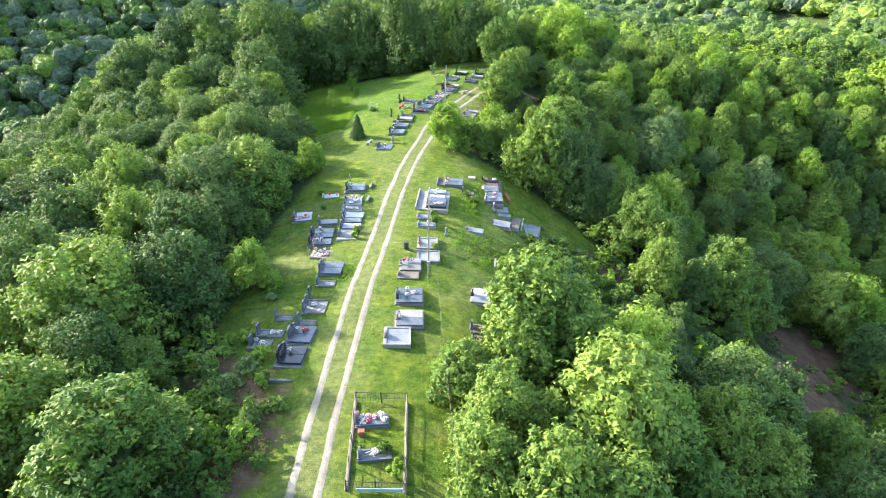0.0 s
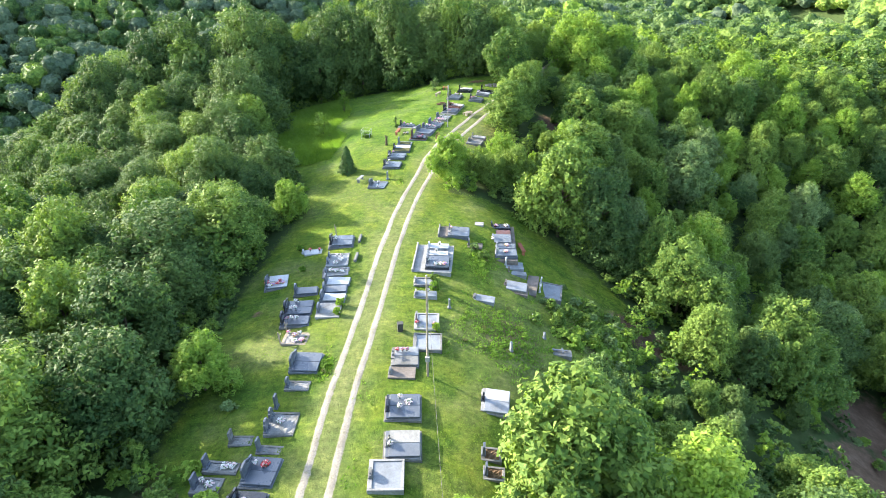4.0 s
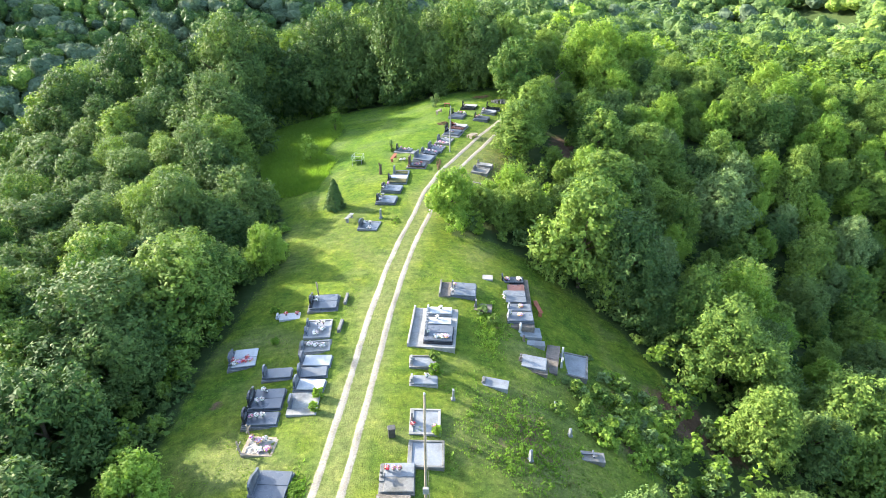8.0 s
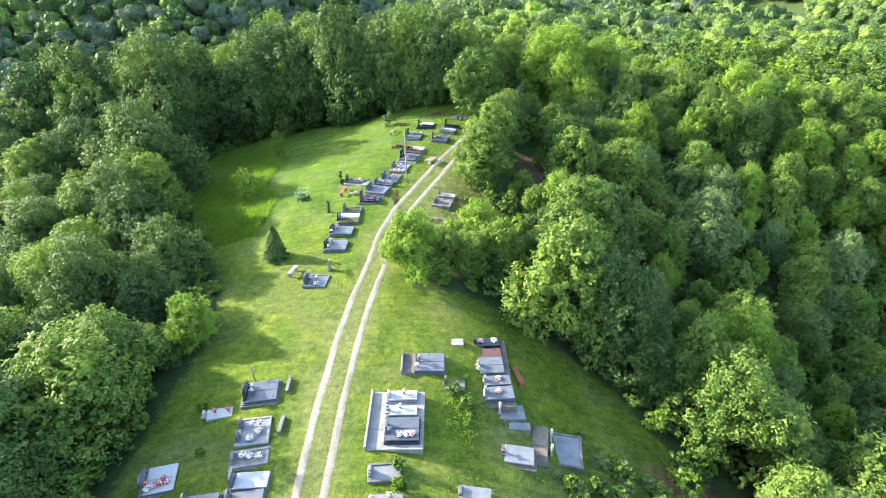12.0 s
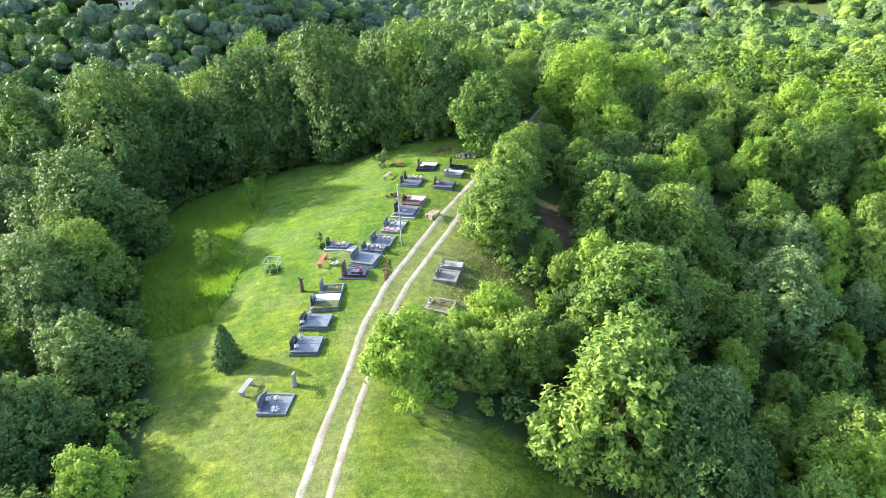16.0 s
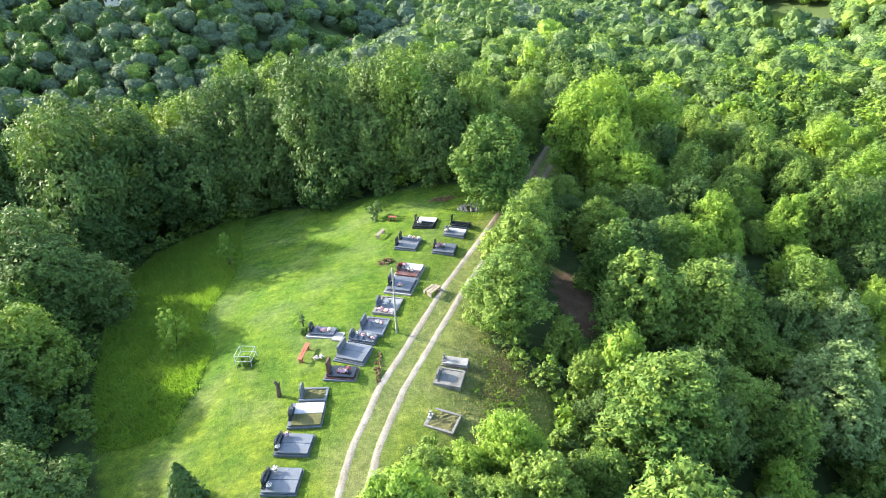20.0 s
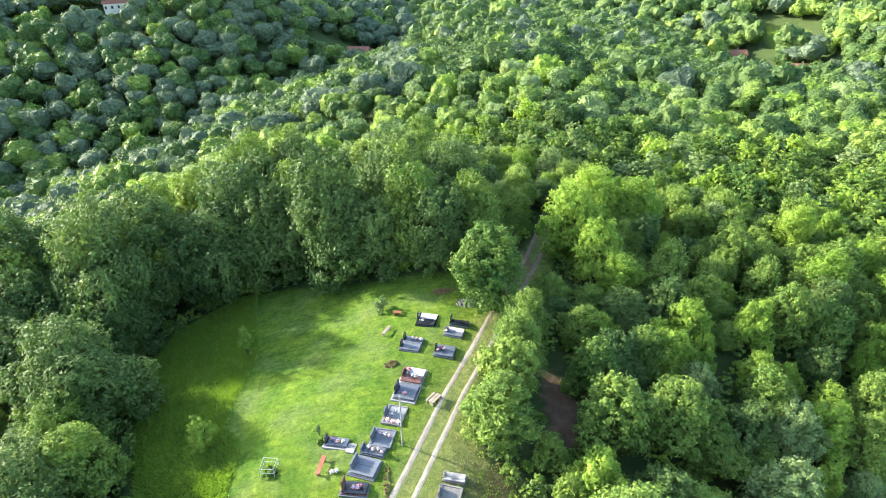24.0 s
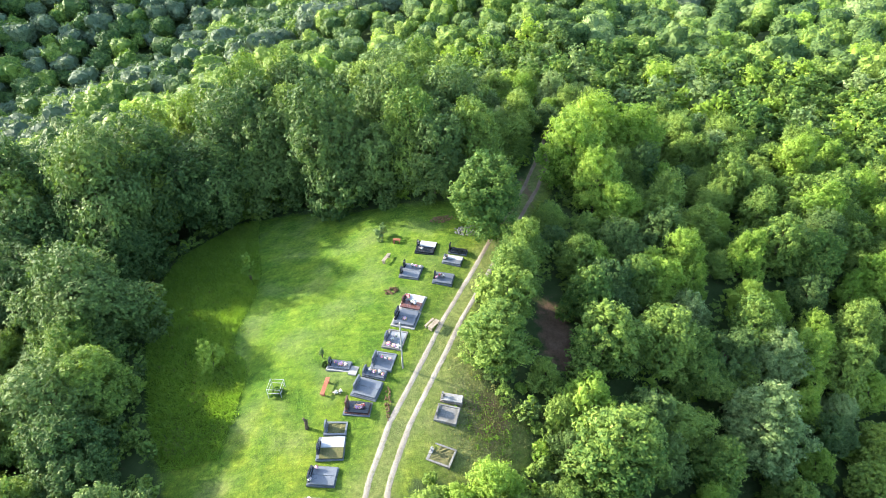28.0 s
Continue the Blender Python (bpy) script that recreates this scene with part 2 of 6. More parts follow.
def track_material():
    m, t, p, out = nodes_of("pale_gravel_track")
    v = world_pos(t)
    n1, n2, n3 = noise_tex(t, v, 0.8, 5), noise_tex(t, v, 11.0, 5, 0.7), noise_tex(t, v, 45.0, 3)
    c = ramp(t, n1, [(0.3, (0.185, 0.162, 0.128)), (0.55, (0.255, 0.227, 0.183)), (0.8, (0.33, 0.3, 0.25))])
    # earth takes over from gravel where the track enters the wood
    sep = t.nodes.new("ShaderNodeSeparateXYZ")
    link(t, v, sep.inputs[0])
    far_in = maths(t, "MULTIPLY", maths(t, "SUBTRACT", sep.outputs[1], 97.0), 0.2)
    c = mix(t, ramp(t, far_in, [(0.0, (0, 0, 0)), (1.0, (1, 1, 1))]), c, ramp(t, n1, [(0.3, (0.13, 0.085, 0.055)), (0.75, (0.24, 0.175, 0.12))]))
    grassy = noise_tex(t, v, 2.6, 4, 0.7)
    c = mix(t, ramp(t, grassy, [(0.58, (0, 0, 0)), (0.7, (0.6, 0.6, 0.6))]), c, (0.11, 0.13, 0.034))
    c = mix(t, 0.55, c, ramp(t, n2, [(0.3, (0.2, 0.2, 0.2)), (0.7, (0.8, 0.8, 0.8))]), "OVERLAY")
    # grass creeps in from both sides of a rut
    at = t.nodes.new("ShaderNodeAttribute")
    at.attribute_name = "rim"
    fray = maths(t, "ADD", at.outputs["Fac"], maths(t, "MULTIPLY", maths(t, "SUBTRACT", noise_tex(t, v, 3.2, 6, 0.75), 0.5), 1.0))
    turf = ramp(t, n2, [(0.25, (0.085, 0.12, 0.018)), (0.75, (0.17, 0.185, 0.05))])
    c = mix(t, ramp(t, fray, [(0.3, (0, 0, 0)), (0.5, (1, 1, 1))]), turf, c)
    link(t, c, p.inputs["Base Color"])
    p.inputs["Roughness"].default_value = 0.95
    bump(t, p, maths(t, "ADD", n2, n3), 0.6, 0.03)
    return m


GROUND, TRACK = ground_material(), track_material()


# ---- mesh helpers ----
def part(name, bm, material, parent=None, label=""):
    me = bpy.data.meshes.new(name)
    bm.to_mesh(me)
    bm.free()
    me.materials.append(material)
    ob = new(name, me)
    if parent is not None:
        ob.parent = parent
    if label:
        ob["label"] = label
    return ob


def raw_mesh(name, verts, faces, material, smooth=False):
    """A mesh from arrays: verts (n, 3) and faces (m, 3 or 4)."""
    verts, faces = np.asarray(verts, np.float32), np.asarray(faces, np.int32)
    me = bpy.data.meshes.new(name)
    k = faces.shape[1]
    me.vertices.add(len(verts))
    me.vertices.foreach_set("co", verts.ravel())
    me.loops.add(faces.size)
    me.loops.foreach_set("vertex_index", faces.ravel())
    me.polygons.add(len(faces))
    me.polygons.foreach_set("loop_start", np.arange(0, faces.size, k, dtype=np.int32))
    if smooth:
        me.polygons.foreach_set("use_smooth", np.ones(len(faces), bool))
    me.update(calc_edges=True)
    me.materials.append(material)
    return me


def box(bm, x0, x1, y0, y1, z0, z1, bev=0.0):
    vs = [bm.verts.new((x, y, z)) for z in (z0, z1) for y in (y0, y1) for x in (x0, x1)]
    fs = [bm.faces.new([vs[i] for i in f]) for f in ((0, 2, 3, 1), (4, 5, 7, 6), (0, 1, 5, 4), (2, 6, 7, 3), (0, 4, 6, 2), (1, 3, 7, 5))]
    if bev > 0:
        es = list({e for f in fs for e in f.edges})
        bmesh.ops.bevel(bm, geom=es, offset=bev, segments=1, affect="EDGES")
    return bm


def boxes(*rows, bev=0.0):
    bm = bmesh.new()
    for r in rows:
        box(bm, *r, bev=bev)
    return bm


def rod(bm, a, b, r0, r1=None, n=8):
    """A tapered round bar from a to b."""
    a, b = Vector(a), Vector(b)
    r1 = r0 if r1 is None else r1
    q = (b - a).to_track_quat("Z", "Y")
    rings = []
    for c, r in ((a, r0), (b, r1)):
        rings.append([bm.verts.new(c + q @ Vector((r * math.cos(2 * math.pi * i / n), r * math.sin(2 * math.pi * i / n), 0))) for i in range(n)])
    for i in range(n):
        bm.faces.new((rings[0][i], rings[0][(i + 1) % n], rings[1][(i + 1) % n], rings[1][i]))
    bm.faces.new(rings[0][::-1])
    bm.faces.new(rings[1])
    return bm


def outline_slab(points, y0, y1):
    """A plate from an outline in x, z, from y0 to y1, used for headstones (built along y, then turned)."""
    bm = bmesh.new()
    a = [bm.verts.new((x, y0, z)) for x, z in points]
    b = [bm.verts.new((x, y1, z)) for x, z in points]
    n = len(points)
    for i in range(n):
        bm.faces.new((a[i], a[(i + 1) % n], b[(i + 1) % n], b[i]))
    bm.faces.new(a[::-1])
    bm.faces.new(b)
    bmesh.ops.recalc_face_normals(bm, faces=bm.faces[:])
    return bm


# ---- lie of the land ----
Y_TAB = np.arange(-400.0, 1400.0, 1.0)


def table(ys, vs, soft):
    v = np.interp(Y_TAB, ys, vs)
    k = np.exp(-0.5 * (np.arange(-3 * soft, 3 * soft + 1) / soft) ** 2)
    pad = np.pad(v, 3 * soft, mode="edge")
    return np.convolve(pad, k / k.sum(), mode="valid")


CREST_X = table([-60, 60, 75, 85, 95, 105, 115, 150, 200, 300, 450, 700], [-5, -4, -2, 0, 4, 8, 13, 24, 36, 45, 60, 90], 4)
CREST_Z = table([-200, -60, 0, 30, 60, 75, 90, 110, 150, 200, 300, 450, 700, 900], [-30, -6, -0.6, 0.25, 0.2, 0.5, 1.4, 2.0, -1, -8, -24, -40, -60, -95], 4)


def far_ridge(x, y, ax, ay, bx, by, top_a, top_b, slope, cap):
    """A hill along the line a-b."""
    dx, dy = bx - ax, by - ay
    s = np.clip(((x - ax) * dx + (y - ay) * dy) / (dx * dx + dy * dy), 0, 1)
    d = np.hypot(x - ax - s * dx, y - ay - s * dy)
    return top_a + (top_b - top_a) * s - slope * (np.sqrt(d * d + cap * cap) - cap)


def height(x, y):
    x, y = np.asarray(x, float), np.asarray(y, float)
    cx, cz = np.interp(y, Y_TAB, CREST_X), np.interp(y, Y_TAB, CREST_Z)
    d = x - cx
    dl, dr = np.maximum(-d, 0), np.maximum(d, 0)
    left = np.where(dl < 15, 0.0106 * dl * dl, 2.385 + 0.2 * (dl - 15)) + 0.10 * np.maximum(dl - 60, 0)
    bow = np.interp(y, [68, 77, 110, 150], [0.02, 0.012, 0.012, 0.02])
    right = np.where(dr < 10, bow * dr * dr, bow * 100 + np.interp(y, [70, 95, 160, 220], [0.42, 0.22, 0.2, 0.4]) * np.minimum(dr - 10, np.interp(y, [68, 95], [30, 8])) + np.interp(y, [68, 98], [0.28, 0.07]) * np.clip(dr - np.interp(y, [68, 95], [40, 18]), 0, 40) + 0.3 * np.maximum(dr - 70, 0))
    main = cz - left - right
    a = far_ridge(x, y, -620, 200, -120, 430, -30, -14, 0.44, 16)
    a2 = far_ridge(x, y, -120, 430, 40, 760, -14, -60, 0.4, 20)
    b = far_ridge(x, y, 230, 60, 330, 420, -22, -16, 0.38, 20)
    c = far_ridge(x, y, 330, 420, 190, 760, -16, -20, 0.33, 25)
    plain = np.full_like(x, -92.0)
    k = 5.0
    z = k * np.log(np.exp(main / k) + np.exp(a / k) + np.exp(a2 / k) + np.exp(b / k) + np.exp(c / k) + np.exp(plain / k))
    z = z + 0.45 * np.exp(-((x - 4.0) / 4.0) ** 2 - ((y - 58.5) / 4.5) ** 2)
    near = np.exp(-((np.hypot(x + 2, (y - 60) * 0.5) / 45) ** 4))
    lumps = 2.2 * np.sin(x * 0.031 + 1.7) * np.sin(y * 0.027 + 0.4) + 1.1 * np.sin(x * 0.083 + y * 0.05) * np.sin(y * 0.071 - x * 0.02)
    return z + lumps * (1 - near) + 0.05 * np.sin(x * 0.9 + y * 0.35) * np.sin(y * 0.8 - 0.5 * x) * near


def ground_z(x, y):
    return float(height(x, y))


ROAD_Y = [-60, -20, 5, 17.5, 23, 29.5, 36, 44.5, 54, 60.6, 65.5, 69.3, 74.4, 79, 84.3, 89.7, 94.7, 99.7, 105.5, 110.1, 118.6, 135, 160]
ROAD_X = [-7, -7.5, -7.3, -7.1, -7.0, -6.7, -6.4, -5.65, -4.95, -4.2, -3.4, -2.55, -1.65, -0.1, 2.45, 4.95, 7.7, 10.15, 13.3, 15.75, 19.2, 25, 34]


def road_x(y):
    return np.interp(y, ROAD_Y, ROAD_X)


# outline of the open ground, counter-clockwise
EDGE = [(-1, 8), (1.5, 14), (1.2, 19), (0.6, 23.5), (2.5, 25.5), (4.5, 29), (5.5, 33), (7.5, 37), (11, 40), (13, 43), (15, 47), (16.5, 51), (17, 54.5), (14.5, 59),
        (9.5, 64), (4, 66), (0.4, 66), (0.0, 70), (0.6, 74.5), (5, 74.0), (9.6, 75.5), (10.2, 79), (7.0, 82), (6.0, 86), (7.2, 91), (8.4, 94.5), (10.4, 98.2), (13.0, 100.5),
        (17.5, 108), (21.5, 118), (19, 119), (15, 111.5), (12, 106), (8.5, 107.5), (4, 108.5), (-5, 110), (-13, 113.5), (-20, 114), (-26, 108), (-27, 100), (-24, 90), (-21, 82),
        (-17.5, 75), (-15.3, 69), (-14.2, 64), (-15.5, 57), (-16.6, 50), (-16.8, 43), (-16, 39), (-17, 32), (-15, 26), (-11.2, 22), (-10.6, 15), (-10, 6)]
EX, EY = np.array([e[0] for e in EDGE]), np.array([e[1] for e in EDGE])


def edge_distance(x, y):
    """Distance to the outline of the open ground, positive inside."""
    x, y = np.atleast_1d(np.asarray(x, float)), np.atleast_1d(np.asarray(y, float))
    best, inside = np.full(x.shape, 1e9), np.zeros(x.shape, bool)
    n = len(EX)
    for i in range(n):
        ax, ay, bx, by = EX[i], EY[i], EX[(i + 1) % n], EY[(i + 1) % n]
        s = np.clip(((x - ax) * (bx - ax) + (y - ay) * (by - ay)) / ((bx - ax) ** 2 + (by - ay) ** 2), 0, 1)
        best = np.minimum(best, np.hypot(x - ax - s * (bx - ax), y - ay - s * (by - ay)))
        cross = (ay > y) != (by > y)
        with np.errstate(divide="ignore", invalid="ignore"):
            inside ^= cross & (x < (bx - ax) * (y - ay) / (by - ay + 1e-12) + ax)
    return np.where(inside, best, -best)


def axis_lines(fine0, fine1, step, reach, grow):
    a = list(np.arange(fine0, fine1 + 0.01, step))
    s, lo, hi = step, fine0, fine1
    while hi < reach or lo > -reach:
        s *= grow
        lo, hi = lo - s, hi + s
        a = [lo] + a + [hi]
    return np.array(a)


gx, gy = axis_lines(-34, 30, 0.4, 4200, 1.09), axis_lines(4, 122, 0.45, 4200, 1.09)
X, Y = np.meshgrid(gx, gy)
Z = height(X, Y)
nx, ny = len(gx), len(gy)
idx = np.arange(nx * ny).reshape(ny, nx)
quads = np.stack([idx[:-1, :-1], idx[:-1, 1:], idx[1:, 1:], idx[1:, :-1]], -1).reshape(-1, 4)
me = raw_mesh("ground", np.stack([X, Y, Z], -1).reshape(-1, 3), quads, GROUND, True)
ed = edge_distance(X.ravel(), Y.ravel())
grass = np.clip(0.5 + ed / 2.5, 0, 1)
FIELDS = [(-165, 396, 30, 7), (204, 352, 18, 10), (194, 388, 11, 18), (-25, 412, 26, 14), (225, 405, 14, 26), (77, 176, 4, 5)]
# far meadows round the houses and on the hilltop
for mx_, my_, rx_, ry_ in FIELDS:
    grass = np.maximum(grass, np.clip(1.6 - 1.2 * np.hypot((X.ravel() - mx_) / rx_, (Y.ravel() - my_) / ry_), 0, 1))
far = np.hypot(X.ravel(), Y.ravel()) > 900
grass[far] = 0.3
xr, yr = X.ravel(), Y.ravel()


def blob(px, py, rx, ry):
    return np.exp(-(((xr - px) / rx) ** 2 + ((yr - py) / ry) ** 2))


bare = np.maximum.reduce([0.9 * blob(17, 50.5, 3.5, 4), 0.95 * blob(40, 47, 7, 8), 0.9 * blob(35, 41, 6, 7), 0.7 * blob(-16.5, 28, 2.6, 5), 0.75 * blob(11.5, 101, 1.6, 3.5), 0.8 * blob(5, 104.5, 1.6, 0.9),
                          0.65 * blob(15, 109, 1.6, 6), 0.7 * blob(7, 79.5, 2.8, 4.2), 0.75 * blob(-14.3, 45.6, 0.8, 0.7), 0.62 * blob(5.0, 43.6, 4.5, 4.0), 0.8 * blob(19.5, 48.5, 3.0, 2.4), 0.75 * blob(12.0, 45.2, 1.8, 1.4), 1.0 * blob(-12.5, 21, 4.2, 8.0), 0.8 * blob(-15.5, 27.5, 2.5, 3.5), 0.85 * blob(14.2, 88.5, 2.6, 6.5)])
dry = np.maximum.reduce([1.15 * blob(6.0, 80, 4.0, 6.5), 0.8 * blob(-12, 41, 3.5, 2.0), 0.7 * blob(5, 42.5, 5, 4.5), 0.5 * blob(-9, 66, 4, 3)])
dry = np.maximum(dry, 0.75 * np.exp(-(((xr - road_x(yr)) / 1.5) ** 2)) * (yr > -40) * (yr < 150))
# the meadow in the north is tinted a little darker and greener
deep = np.clip((yr - 72) / 14, 0, 1) * np.clip((2 - xr + 0.35 * (yr - 80)) / 6, 0, 1) * (yr < 125)
ca = me.color_attributes.new("cover", "FLOAT_COLOR", "POINT")
ca.data.foreach_set("color", np.stack([grass, bare, dry, deep], -1).astype(np.float32).ravel())
ground = tagged(new("ground", me), "hilltop clearing of mown grass among wooded slopes", "ground", kind="structure")


def track_strip(side):
    """One wheel rut with ragged edges, laid just over the grass."""
    ys = np.arange(-20, 150, 0.3)
    xs = road_x(ys)
    dx, dy = np.gradient(xs), np.gradient(ys)
    ln = np.hypot(dx, dy)
    nxn, nyn = dy / ln, -dx / ln
    cols = []
    rng = np.random.RandomState(5 + side)
    wob = [np.convolve(rng.randn(len(ys) + 8), np.ones(9) / 9, "valid") * 0.1 for _ in range(2)]
    fade = np.clip((ys + 20) / 8, 0.2, 1)
    for k in range(5):
        f = k / 4
        off = side * 0.74 + (f - 0.5) * 0.62 * fade + (wob[0] * (1 - f) + wob[1] * f) * 0.7
        px, py = xs + nxn * off, ys + nyn * off
        cols.append(np.stack([px, py, height(px, py) + (-0.02, 0.022, 0.03, 0.022, -0.02)[k]], -1))
    v = np.stack(cols, 1)
    n = len(ys)
    i = np.arange(n * 5).reshape(n, 5)
    q = np.stack([i[:-1, :-1], i[:-1, 1:], i[1:, 1:], i[1:, :-1]], -1).reshape(-1, 4)
    me = raw_mesh("wheel_rut", v.reshape(-1, 3), q, TRACK, True)
    me.attributes.new("rim", "FLOAT", "POINT").data.foreach_set("value", np.tile(np.array([0.0, 0.6, 1.0, 0.6, 0.0], np.float32), n))
    return me


road = tagged(new("road"), "two pale gravel wheel ruts with a grassy middle strip", "track", kind="structure")
for side in (-1, 1):
    rut = new("wheel_rut", track_strip(side))
    rut.parent = road


# ---- trees ----
def leaf_sprays(points, normals, sizes, rng, droop=0.25, loose=0.4):
    """Small leaf sprays at the points, a slim tilted triangle each."""
    n = len(points)
    nr = normals + rng.randn(n, 3) * loose + np.array([0, 0, 0.2])
    nr /= np.linalg.norm(nr, axis=1)[:, None]
    a = np.cross(nr, rng.randn(n, 3))
    a /= np.linalg.norm(a, axis=1)[:, None] + 1e-9
    b = np.cross(nr, a)
    s = sizes[:, None]
    w = rng.uniform(0.26, 0.46, (n, 1))
    p0 = points - a * s * 0.5 + b * s * w
    p1 = points - a * s * rng.uniform(0.2, 0.6, (n, 1)) - b * s * w
    p2 = points + a * s * 0.75 - nr * s * droop
    return np.stack([p0, p1, p2], 1).reshape(-1, 3)


def crown_points(rng, height_m, radius, lobes, count, low=0.22, spiky=0.0, tuft=20, shoot=1.25):
    """Points and normals of leafy shoots on a crown of many rounded lobes between low and the top."""
    cs, rs = [], []
    z0, z1 = height_m * low, height_m
    for i in range(lobes):
        f = (i + 0.5) / lobes
        zc = z0 + (z1 - z0) * (0.1 + 0.74 * f + rng.uniform(-0.07, 0.07))
        env = radius * (0.66 + 0.42 * math.sin(math.pi * min(1, 0.25 + 0.75 * f))) * (1.0 - 0.32 * f ** 2)
        ang = i * 2.4 + rng.uniform(-0.8, 0.8)
        rr = env * rng.uniform(0.4, 0.86) * (1 - 0.3 * f * f)
        cs.append((rr * math.cos(ang), rr * math.sin(ang), zc))
        rs.append(radius * rng.uniform(0.24, 0.44) * (1.05 - 0.25 * f))
    cs.append((0, 0, z0 + (z1 - z0) * 0.45))
    rs.append(radius * 0.66)
    cs.append((rng.uniform(-0.25, 0.25) * radius, rng.uniform(-0.25, 0.25) * radius, z1 - radius * 0.42))
    rs.append(radius * 0.38)
    cs, rs = np.array(cs), np.array(rs)
    nt = max(8, count // tuft)
    pick = rng.choice(len(rs), nt * 5, p=rs ** 2 / (rs ** 2).sum())
    d = rng.randn(nt * 5, 3)
    d /= np.linalg.norm(d, axis=1)[:, None]
    stretch = np.array([1, 1, 0.86 + spiky])
    jitter = 1 + rng.uniform(-0.2, 0.2, nt * 5)
    p = cs[pick] + d * (rs[pick] * jitter)[:, None] * stretch
    keep = np.ones(len(p), bool)
    for c, r in zip(cs, rs):
        keep &= (np.linalg.norm((p - c) / stretch, axis=1) > r * 0.78)
    keep &= p[:, 2] > z0 * 0.7
    p, d = p[keep][:nt], d[keep][:nt]
    # each shoot is a clump of leaves drawn out along the way it grows, outwards and up
    grow = d + np.array([0, 0, 0.55 + spiky]) + rng.randn(len(p), 3) * 0.25
    grow /= np.linalg.norm(grow, axis=1)[:, None]
    spread = radius * rng.uniform(0.06, 0.125, len(p))
    k = np.repeat(np.arange(len(p)), tuft)
    off = rng.randn(len(k), 3)
    off /= np.linalg.norm(off, axis=1)[:, None]
    along = (off * grow[k]).sum(1)[:, None] * grow[k]
    shift = off + along * (shoot - 1.0) - grow[k] * 0.15
    q = p[k] + shift * (spread[k] * rng.uniform(0.5, 1.15, len(k)))[:, None]
    n = d[k] * 0.45 + off * 0.6 + np.array([0, 0, 0.35])
    return q, n / np.linalg.norm(n, axis=1)[:, None]


def crown_mesh(name, seed, height_m, radius, lobes, count, size, material, low=0.22, spiky=0.0, shoot=1.25):
    rng = np.random.RandomState(seed)
    p, d = crown_points(rng, height_m, radius, lobes, count, low, spiky, 24, shoot)
    v = leaf_sprays(p, d, rng.uniform(0.6, 1.35, len(p)) * size, rng)
    # larger, shaded leaves deep within the crown
    k = rng.choice(len(p), min(len(p), 1600 if count > 3000 else count // 8), replace=False)
    mid = np.array([0, 0, height_m * 0.5])
    v = np.concatenate([v, leaf_sprays(mid + (p[k] - mid) * 0.68, d[k], rng.uniform(0.8, 1.3, len(k)) * radius * 0.1, rng)])
    q = np.arange(len(v)).reshape(-1, 3)
    return raw_mesh(name, v, q, material)


def trunk_mesh(seed, height_m, radius, r):
    rng = np.random.RandomState(seed)
    bm = bmesh.new()
    rod(bm, (0, 0, -0.6), (0, 0, height_m * 0.3), r, r * 0.8, 7)
    top = Vector((rng.uniform(-0.2, 0.2), rng.uniform(-0.2, 0.2), height_m * 0.75))
    rod(bm, (0, 0, height_m * 0.3), top, r * 0.8, r * 0.25, 6)
    for i in range(6):
        a = i * 1.1 + rng.uniform(-0.3, 0.3)
        z = height_m * rng.uniform(0.22, 0.5)
        rod(bm, (0, 0, z), (math.cos(a) * radius * 0.6, math.sin(a) * radius * 0.6, z + height_m * 0.2), r * 0.4, r * 0.12, 5)
    me = bpy.data.meshes.new("trunk")
    bm.to_mesh(me)
    bm.free()
    me.materials.append(BARK)
    return me


def tree_kind(name, seed, height_m, radius, lobes, count, size, material, label, low=0.2, spiky=0.0, trunk=0.16, shoot=1.25):
    root = new(name)
    c = new("crown", crown_mesh("crown", seed, height_m, radius, lobes, count, size, material, low, spiky, shoot))
    k = new("trunk", trunk_mesh(seed, height_m, radius, trunk))
    c.parent = k.parent = root
    tagged(root, label, name.replace("_", " "), name.replace("_", " ") + "s round the clearing")
    return root


LBL = {LEAF_MID: "broad-leaved tree in full mid-green leaf at the wood's edge", LEAF_DARK: "dark green broad-leaved tree with a dense crown",
       LEAF_LIGHT: "young tree with bright yellow-green leaves", LEAF_GREY: "tree with dull grey-green leaves"}


def place(root, x, y, s=1.0, sz=None, turn=0.0, lean=0.0):
    o = copy_thing(root, Matrix.Translation((x, y, ground_z(x, y) - 0.1)) @ Euler((lean, lean * 0.5, turn)).to_matrix().to_4x4())
    o.scale = (s, s, sz or s)
    return o


KINDS = []
